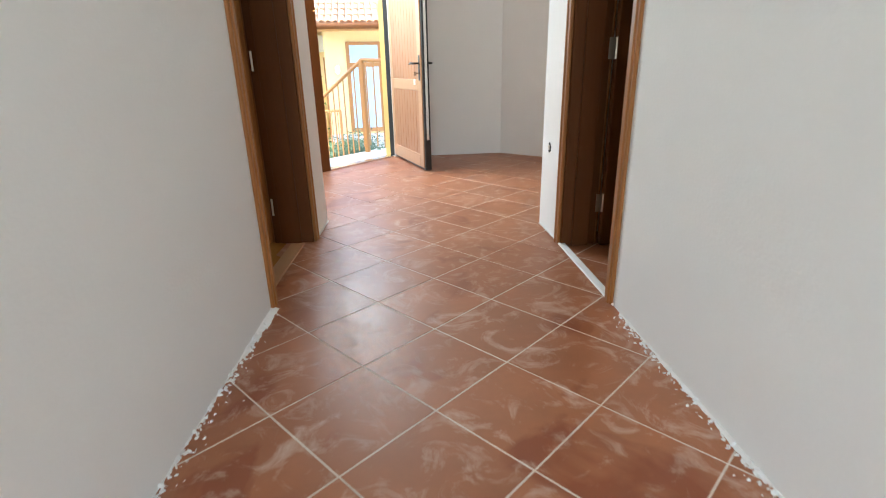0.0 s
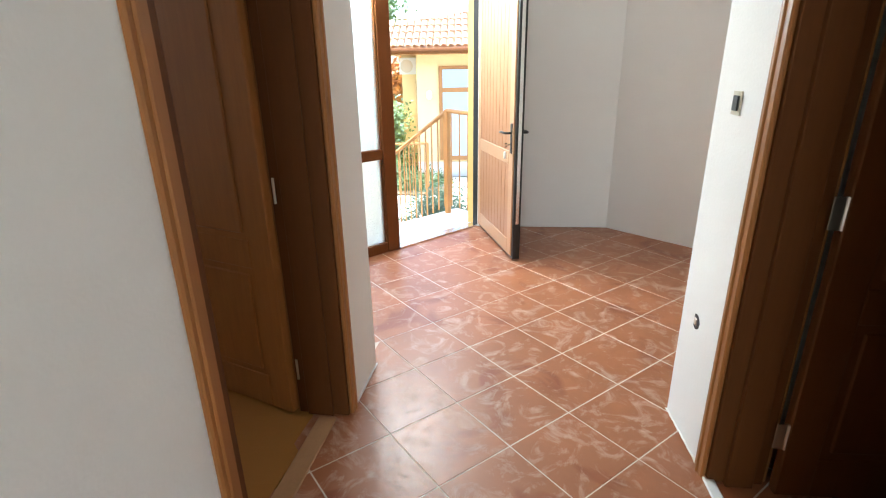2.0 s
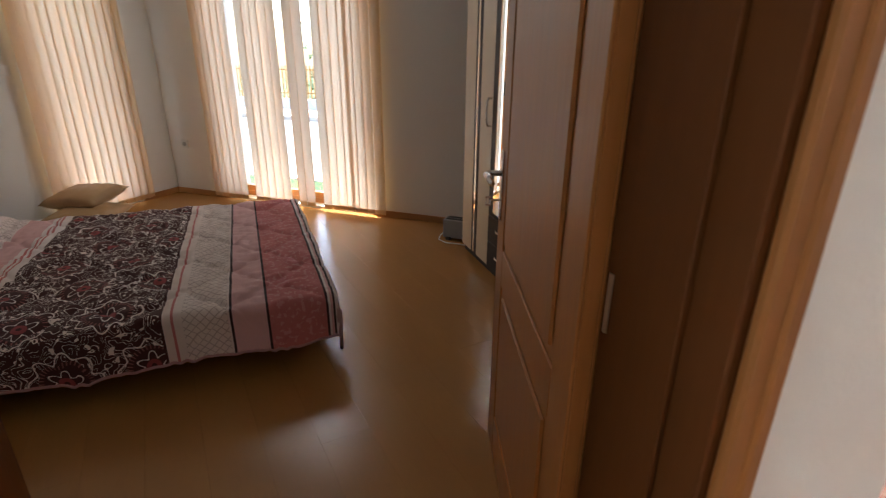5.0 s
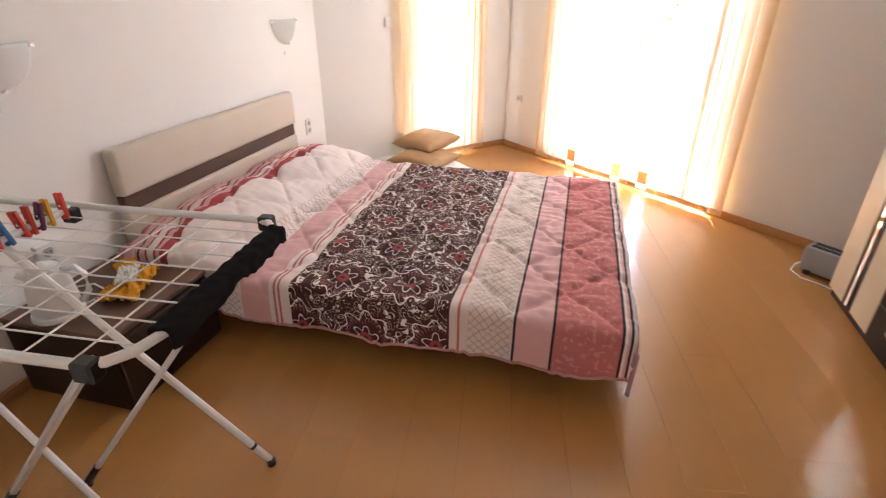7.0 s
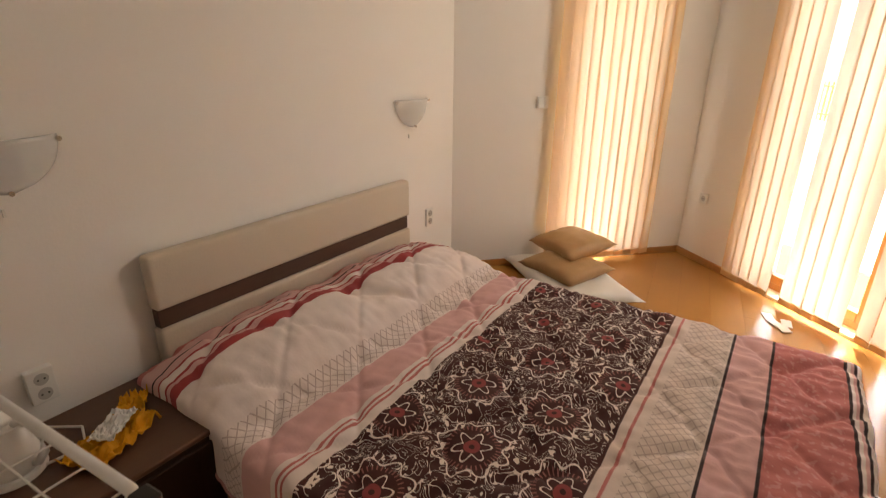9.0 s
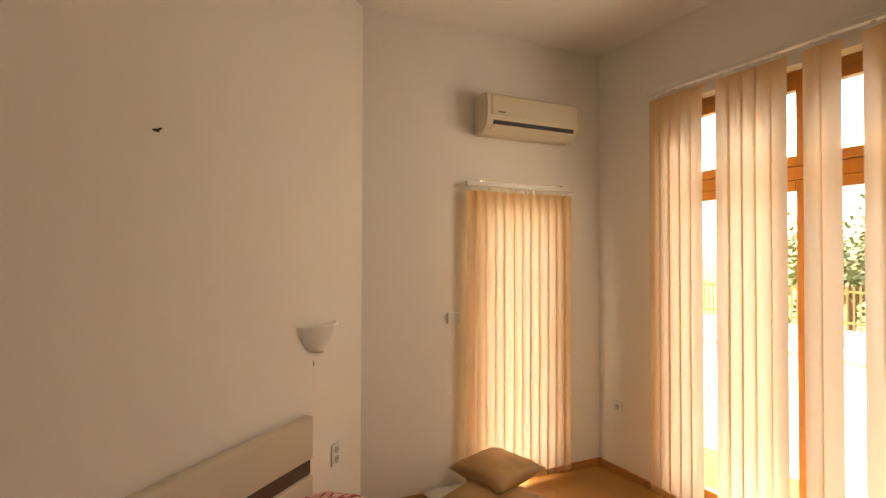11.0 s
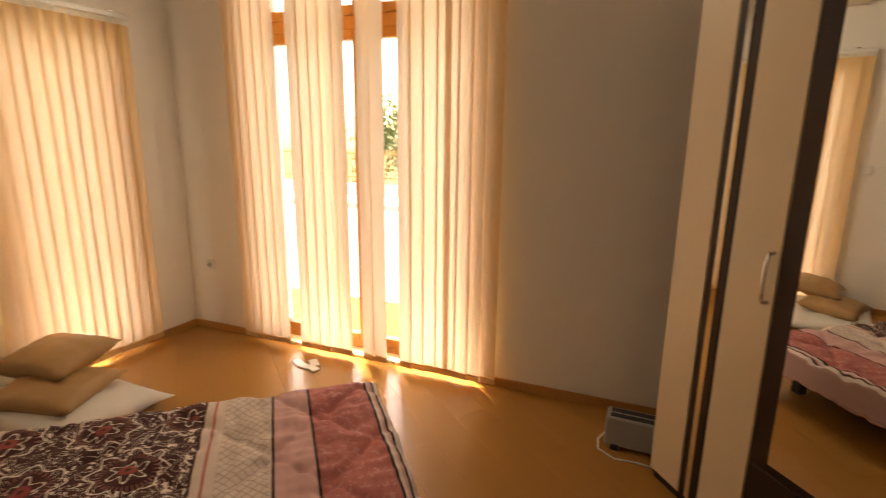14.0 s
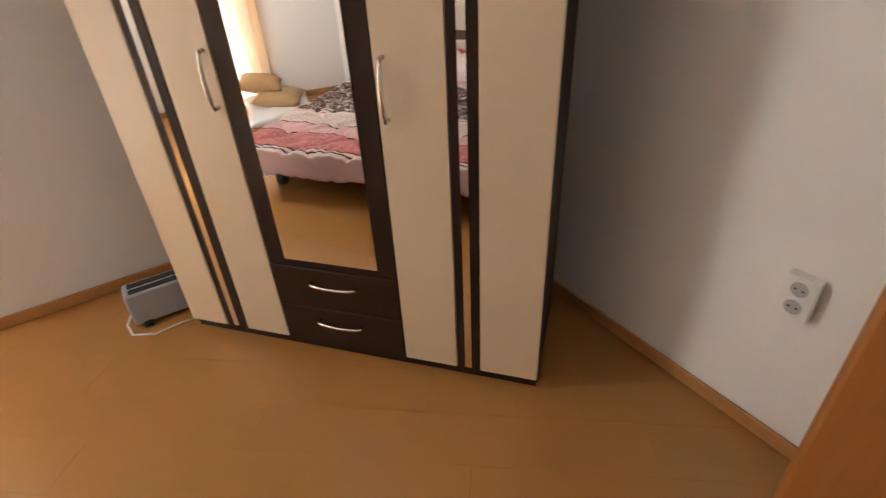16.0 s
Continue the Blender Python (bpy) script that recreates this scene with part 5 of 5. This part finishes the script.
def plaster_rubble():
    """Crumbs and smears of dried plaster where the walls meet the floor."""
    bm = bmesh.new()
    rnd = random.Random(4)
    lines = [((left_x(-1), -1.0), (left_x(2.3), 2.3)), ((right_x(2.2), 2.2), (right_x(-1), -1)), ((right_x(3.1), 3.1), RCOR), (BAY1, BAY0), (LCOR, (left_x(3.25), 3.25))]
    for (p, q) in lines:
        n = dist(p, q)
        m = along(p, q)
        w, steps, rim = 0.012, int(n / 0.012), []
        for k in range(steps + 1):
            w = min(0.034, max(0.003, w + rnd.uniform(-0.005, 0.005)))
            s = n * k / steps
            h = 0.0015 + w * rnd.uniform(0.1, 0.3)
            rim.append([bm.verts.new(m @ Vector(c)) for c in ((s, 0.01, h * 1.6), (s, -w * 0.4, h), (s + rnd.uniform(-0.003, 0.003), -w, 0.0))])
        for a, b in zip(rim, rim[1:]):
            for i in (0, 1):
                bm.faces.new((a[i], a[i + 1], b[i + 1], b[i]))
        for _ in range(int(n * 150)):
            s, o = rnd.random() * n, abs(rnd.gauss(0, 0.02)) * (1 + 1.2 * (rnd.random() > 0.9))
            r = rnd.uniform(0.003, 0.010) * (0.35 + math.exp(-o * 30))
            c = m @ Vector((s, -o, 0.001))
            ob = bmesh.ops.create_icosphere(bm, subdivisions=1, radius=r, matrix=Matrix.LocRotScale(c, Euler((rnd.random() * 3, rnd.random() * 3, rnd.random() * 3)), None) @ Matrix.Diagonal((1.3, 0.9, 0.35, 1)))
    for v in bm.verts:
        v.co.z = max(-0.002, min(v.co.z, 0.012))
    ob = finish("plaster_crumbs", bm, PLASTER)
    tagged(ob, "crumbs of dried white plaster along the wall foot", "rubble", kind="stuff")


plaster_rubble()

# ---- outside the entrance ----
OUT = along(POST, ENTR)
tagged(finish("ground", prism([(-60, -60), (60, -60), (60, 60), (-60, 60)], -1.2, -0.95), GRASS), kind="structure")


def steps():
    t = thing("porch_steps", OUT, "pale concrete landing and steps before the entrance", "steps")
    tagged(t, kind="structure")
    part("landing", box(-0.9, 1.35, 0.086, 0.70, -0.95, -0.03, 0.01), CONCRETE, t)
    for k in range(5):
        part("step", box(-0.9, 1.12, 0.70 + 0.28 * k, 0.98 + 0.28 * k, -0.95, -0.03 - 0.17 * (k + 1), 0.008), CONCRETE, t)
    part("path", box(-1.2, 2.6, 2.12, 4.6, -0.96, -0.93, 0.004), PAVING, t)
    # Slab out of view, added only to keep direct sun off the entrance.
    part("unseen_canopy", box(-1.6, 1.9, 0.40, 1.9, 2.62, 2.74, 0.01), CONCRETE, t)


steps()


tagged(finish("pavement", prism([(-9, 6.2), (0.5, 6.9), (6, 8), (6, 12.9), (-9, 12.9)], -0.96, -0.938), material("pale_paving", (0.62, 0.59, 0.55), 0.9, vary=0.1, scale=3, grain=0.08, bump=0.05)), kind="structure")
tagged(finish("flower_bed", prism([(-4.6, 10.6), (-1.5, 11.1), (-2.2, 12.7), (-4.9, 13.2)], -0.96, -0.90), material("bed_soil", (0.16, 0.12, 0.07), 0.95, vary=0.3, scale=6, grain=0.3, bump=0.1)), kind="structure")


def railing(name, m, rows, label):
    t = thing(name, m, label, "railing")
    for a, b in zip(rows, rows[1:]):
        a, b = Vector(a), Vector(b)
        part("top_rail", tube([a, b], 0.022, 8), RAILWOOD, t)
        n = max(2, int((b - a).length / 0.11))
        for k in range(n):
            p = a.lerp(b, (k + 0.5) / n)
            part("baluster", tube([p, p - Vector((0, 0, 0.98))], 0.008, 6), RAILWOOD, t)
    for a in rows:
        a = Vector(a)
        part("post", box(a.x - 0.025, a.x + 0.025, a.y - 0.025, a.y + 0.025, a.z - 1.12, a.z + 0.01, 0.004), RAILWOOD, t)
    return t


railing("stair_railing", OUT, [(1.14, 0.14, 1.02), (1.14, 0.62, 1.04), (1.14, 2.1, 0.18)], "orange brown painted railing beside the porch steps")
railing("garden_railing", pose(-3.4, 10.3, 0, 0, 0, 8), [(-3.0, 0, 0.15), (0, 0, 0.15), (1.6, 0.1, 0.15)], "orange brown painted low garden railing")


def leafy(name, m, radius, count, size, mat, label, category, squash=0.8, trunk=0.0, needle=False):
    """A plant of many separate leaves in clumps round branching stems."""
    t = thing(name, m, label, category)
    rnd = random.Random(count)
    clumps = [Vector((rnd.gauss(0, 0.5), rnd.gauss(0, 0.5), rnd.random() * squash)).normalized() * radius * rnd.uniform(0.45, 1.0) for _ in range(26)]
    for c in clumps:
        c.z = abs(c.z) * squash
    verts, faces = [], []
    for k in range(count):
        c = clumps[k % len(clumps)]
        p = c + Vector((rnd.gauss(0, 1), rnd.gauss(0, 1), rnd.gauss(0, 1))) * radius * 0.19 + Vector((0, 0, trunk))
        if p.z < 0.01:
            p.z = 0.01 + rnd.random() * 0.05
        d = Vector((rnd.gauss(0, 1), rnd.gauss(0, 1), rnd.gauss(0.3, 0.7))).normalized()
        e = d.orthogonal().normalized()
        ln, wd = size * rnd.uniform(0.6, 1.3), size * (0.16 if needle else 0.5)
        i = len(verts)
        verts += [p, p + d * ln * 0.5 + e * wd * 0.5, p + d * ln, p + d * ln * 0.5 - e * wd * 0.5]
        faces.append((i, i + 1, i + 2, i + 3))
    me = bpy.data.meshes.new("crown")
    me.from_pydata([tuple(v) for v in verts], [], faces)
    me.materials.append(mat)
    ob = new("crown", me)
    ob.parent = t
    bm = bmesh.new()
    for c in clumps[:12]:
        base = Vector((0, 0, trunk * 0.8))
        tube([base, base.lerp(c + Vector((0, 0, trunk)), 0.5) + Vector((0, 0, 0.05 * radius)), c + Vector((0, 0, trunk))], 0.012 * radius + 0.003, 5, bm)
    part("branches", bm, BARK, t)
    if trunk:
        part("trunk", tube([(0, 0, 0), (0.02, 0.01, trunk * 0.5), (0, 0, trunk + 0.3)], 0.05 + 0.02 * radius, 8), BARK, t)
    return t


leafy("juniper_bush", OUT @ pose(1.55, 1.20, -0.62), 0.5, 3400, 0.10, JUNIPER, "spreading green juniper bush beside the porch", "bush", 1.3, needle=True)
leafy("shrub", pose(-2.35, 11.5, -0.92), 0.40, 900, 0.07, LEAVES, "low green garden shrub", "bush", 0.7)
leafy("shrub", pose(-3.0, 11.6, -0.92), 0.42, 1000, 0.07, LEAVES, "low green garden shrub", "bush", 0.7)
leafy("shrub", pose(-2.05, 12.0, -0.92), 0.36, 1000, 0.07, LEAVES, "low green garden shrub", "bush", 0.7)
leafy("shrub", pose(-2.75, 12.2, -0.92), 0.40, 900, 0.07, LEAVES, "low green garden shrub", "bush", 0.7)
leafy("flowering_shrub", pose(-3.3, 12.5, -0.92), 0.45, 700, 0.06, material("purple_leaves", (0.18, 0.05, 0.09), 0.6, vary=0.3, bump=0), "purple leaved low garden shrub", "bush", 0.8)
leafy("round_bush", pose(-3.75, 13.6, -0.95), 1.0, 2600, 0.14, PALELEAVES, "dense green rounded bush beside the neighbour house", "bush", 1.7)
leafy("autumn_tree", pose(-4.9, 17.5, -0.95), 1.1, 2600, 0.22, AUTUMN, "tree with orange autumn leaves", "tree", 1.0, 1.6)
leafy("tree", pose(-6.1, 20.5, -0.95), 2.1, 3600, 0.2, PALELEAVES, "tall green leafy tree behind the house", "tree", 2.2, 1.2)


def neighbour_house():
    """A yellow bungalow with a pantiled roof, glazed doors, a recessed entrance and an outdoor unit."""
    m = pose(-2.55, 12.9, -0.95, 0, 0, 9)
    t = thing("house", m, "yellow rendered bungalow with an orange pantiled roof", "house")
    W, H, D = 7.0, 2.75, 5.0
    part("wall", box(0, W, 0, 0.25, 0, H), PALEYELLOW, t)
    part("wall", box(0, 0.25, 0.25, 1.5, 0, H), PALEYELLOW, t)
    part("wall", box(-0.48, 0.25, 1.5, 1.75, 0, H), PALEYELLOW, t)
    part("wall", box(-0.48, -0.23, 1.75, D, 0, H), PALEYELLOW, t)
    part("plinth", box(-0.02, W, -0.03, 0.0, 0, 0.35, 0.005), CONCRETE, t)
    for x0, x1 in ((0.5, 2.1), (3.2, 4.8)):
        w = part("window", box(x0, x1, -0.05, -0.004, 0.4, 2.45, 0.004), OAK, t, "brown framed glazed door")
        for k in range(2):
            a = x0 + 0.08 + k * (x1 - x0) / 2
            b = a + (x1 - x0) / 2 - 0.14
            part("pane", box(a, b, -0.062, -0.052, 0.5, 1.9), CLOTHGREY, w, "pale blue curtain behind glass")
            part("pane", box(a, b, -0.062, -0.052, 2.0, 2.38), CLOTHGREY, w)
    d = part("door", box(-0.13, 0.24, 1.44, 1.496, 0.05, 2.15, 0.004), OAK, t, "brown wooden door")
    part("lamp", lathe([(0.02, 0), (0.06, 0.05), (0.06, 0.16), (0.02, 0.2)], 10, None, (0.28, -0.07, 1.75)), WHITE, t, "white wall lantern")
    u = part("outdoor_unit", box(-0.50, 0.05, 1.12, 1.40, 2.28, 2.66, 0.01), WHITE, t, "white air conditioner outdoor unit")
    bm = lathe([(0.14, 0), (0.15, 0.01), (0.12, 0.015)], 16)
    fan = part("fan_grille", bm, OFFWHITE, u)
    fan.matrix_local = pose(-0.32, 1.118, 2.47, 90)
    # roof: rows of half-round tiles on a slope above the gutter
    part("eave_board", box(-1.15, W + 0.4, -0.55, 0.3, H - 0.06, H, 0.01), RAILWOOD, t, "brown boarded eaves")
    part("gutter", tube([(-1.2, -0.6, H + 0.0), (W + 0.4, -0.6, H + 0.0)], 0.06, 10), BROWN, t, "brown gutter")
    verts, faces = [], []
    rise = math.tan(radians(24))
    cols, rows = 69, 12

    def hip(s):
        return -1.2 + 0.5 * s if s < 1.4 else -0.5 + 2.4 * (s - 1.4)

    for r in range(rows):
        ya = -0.6 + 0.34 * r
        yb = ya + 0.40
        za, zb = H + 0.05 + 0.03 + (ya + 0.6) * rise, H + 0.05 + (yb + 0.6) * rise
        for c in range(cols):
            x0 = -2.9 + c * 0.15
            if x0 < hip(ya + 0.6):
                continue
            i = len(verts)
            n = 6
            for k in range(n + 1):
                ang = math.pi * k / n
                verts.append((x0 + 0.075 - 0.07 * math.cos(ang), ya, za + 0.05 * math.sin(ang)))
                verts.append((x0 + 0.075 - 0.063 * math.cos(ang), yb, zb + 0.043 * math.sin(ang)))
            for k in range(n):
                faces.append((i + 2 * k, i + 2 * k + 2, i + 2 * k + 3, i + 2 * k + 1))
    me = bpy.data.meshes.new("roof_tiles")
    me.from_pydata(verts, [], faces)
    me.materials.append(TERRACOTTA)
    ob = new("roof_tiles", me)
    ob.parent = t
    tagged(ob, "orange half-round roof tiles", kind="stuff")
    bm = bmesh.new()
    z0, z1 = H + 0.03, H + 0.03 + 4.2 * rise
    v = [bm.verts.new(p) for p in ((-1.1, -0.6, z0), (W + 0.4, -0.6, z0), (W + 0.4, 3.6, z1), (6.6, 3.6, z1), (-0.4, 3.6, z0), (W + 0.4, 3.6, z0), (-0.4, 0.8, H + 0.03 + 1.4 * rise))]
    for f in ((0, 1, 2, 3, 6), (3, 2, 5, 4), (0, 6, 4), (6, 3, 4), (1, 5, 2), (0, 4, 5, 1)):
        bm.faces.new([v[k] for k in f])
    part("roof", bm, TERRACOTTA, t)


neighbour_house()

# ---- outside the bedroom windows ----
WOUT = along(BC, EC)
tagged(finish("lawn", box(-9, 6.0, 0.345, 1.5, -0.94, -0.16, 0.01), GRASS), kind="structure").matrix_world = WOUT
tagged(finish("kerb", box(-30, 8, 1.5, 1.65, -0.94, -0.14, 0.01), CONCRETE), kind="structure").matrix_world = WOUT
tagged(finish("road", box(-30, 8, 1.65, 7.6, -0.94, -0.26), ASPHALT), kind="structure").matrix_world = WOUT
tagged(finish("pavement", box(-30, 8, 7.6, 9.2, -0.94, -0.14, 0.01), PAVING), kind="structure").matrix_world = WOUT


def fence():
    t = thing("fence", WOUT, "orange brown metal bar fence on a low wall across the road", "fence")
    part("low_wall", box(-14, 10, 9.2, 9.4, -0.9, 0.15, 0.01), CONCRETE, t)
    for z in (0.3, 0.95):
        part("rail", box(-14, 10, 9.28, 9.32, z, z + 0.04), RAILWOOD, t)
    for k in range(150):
        part("bar", box(-8 + 0.12 * k, -7.975 + 0.12 * k, 9.285, 9.315, 0.15, 1.08), RAILWOOD, t)


fence()
leafy("hedge_tree", WOUT @ pose(0.4, 12.0, -0.2), 1.8, 3200, 0.2, LEAVES, "leafy green tree beyond the fence", "tree", 1.1, 0.8)
leafy("hedge_tree", WOUT @ pose(3.4, 11.4, -0.2), 1.4, 2600, 0.18, LEAVES, "leafy green tree beyond the fence", "tree", 1.2, 0.5)
leafy("yellow_bush", WOUT @ pose(2.0, 10.4, -0.2), 0.8, 1500, 0.12, material("yellow_green", (0.25, 0.22, 0.03), 0.6, vary=0.3, bump=0), "yellowing bush behind the fence", "bush", 1.2)
leafy("hedge_tree", WOUT @ pose(-3.5, 11.8, -0.2), 2.0, 2800, 0.2, LEAVES, "leafy green tree beyond the fence", "tree", 1.1, 0.8)


def car():
    """A small hatchback, seen from its side; x along its length."""
    t = thing("car", WOUT @ pose(3.25, 5.2, -0.26), "small red hatchback car parked along the road", "car")
    prof = [(-0.1, 0.25), (-0.15, 0.55), (0.0, 0.75), (0.75, 0.88), (1.35, 1.35), (2.7, 1.42), (3.45, 1.0), (3.6, 0.85), (3.62, 0.3)]
    bm = bmesh.new()
    a = [bm.verts.new((x, -0.78, z)) for x, z in prof]
    b = [bm.verts.new((x, 0.78, z)) for x, z in prof]
    bm.faces.new(a), bm.faces.new(b)
    for i in range(len(prof)):
        j = (i + 1) % len(prof)
        bm.faces.new((a[i], a[j], b[j], b[i]))
    bmesh.ops.bevel(bm, geom=bm.edges[:], offset=0.07, segments=3, affect="EDGES")
    part("body", bm, REDPAINT, t, smooth=True)
    for y in (-0.79, 0.775):
        for x0, x1 in ((1.2, 1.95), (2.0, 2.85)):
            part("side_window", prism([(x0 + (0.2 if x0 < 1.5 else 0), 0), (x1, 0), (x1, 0.015), (x0 + (0.2 if x0 < 1.5 else 0), 0.015)], 0.92, 1.28), GREYDARK, t).location = (0, y, 0)
        for x in (0.6, 2.9):
            w = part("wheel", lathe([(0.2, 0), (0.28, 0.01), (0.29, 0.08), (0.28, 0.16), (0.2, 0.17)], 24), BLACK, t, smooth=False)
            w.matrix_local = pose(x, y + (0.15 if y < 0 else 0.05), 0.29, 90)
            r = part("rim", lathe([(0.19, -0.012), (0.15, 0.0), (0.03, 0.0), (0.02, -0.01)], 20), CHROME, w)


car()
bn = thing("waste_bin", WOUT @ pose(2.35, 1.25, -0.16), "teal plastic bin outside the window", "bin")
part("body", lathe([(0.16, 0), (0.2, 0.5), (0.21, 0.52), (0.19, 0.52)], 16), TEAL, bn)
part("lid", lathe([(0.215, 0.52), (0.2, 0.56), (0.06, 0.6)], 16), TEAL, bn)

# pieces of the floors last
lay_planks()
lay_tiles()
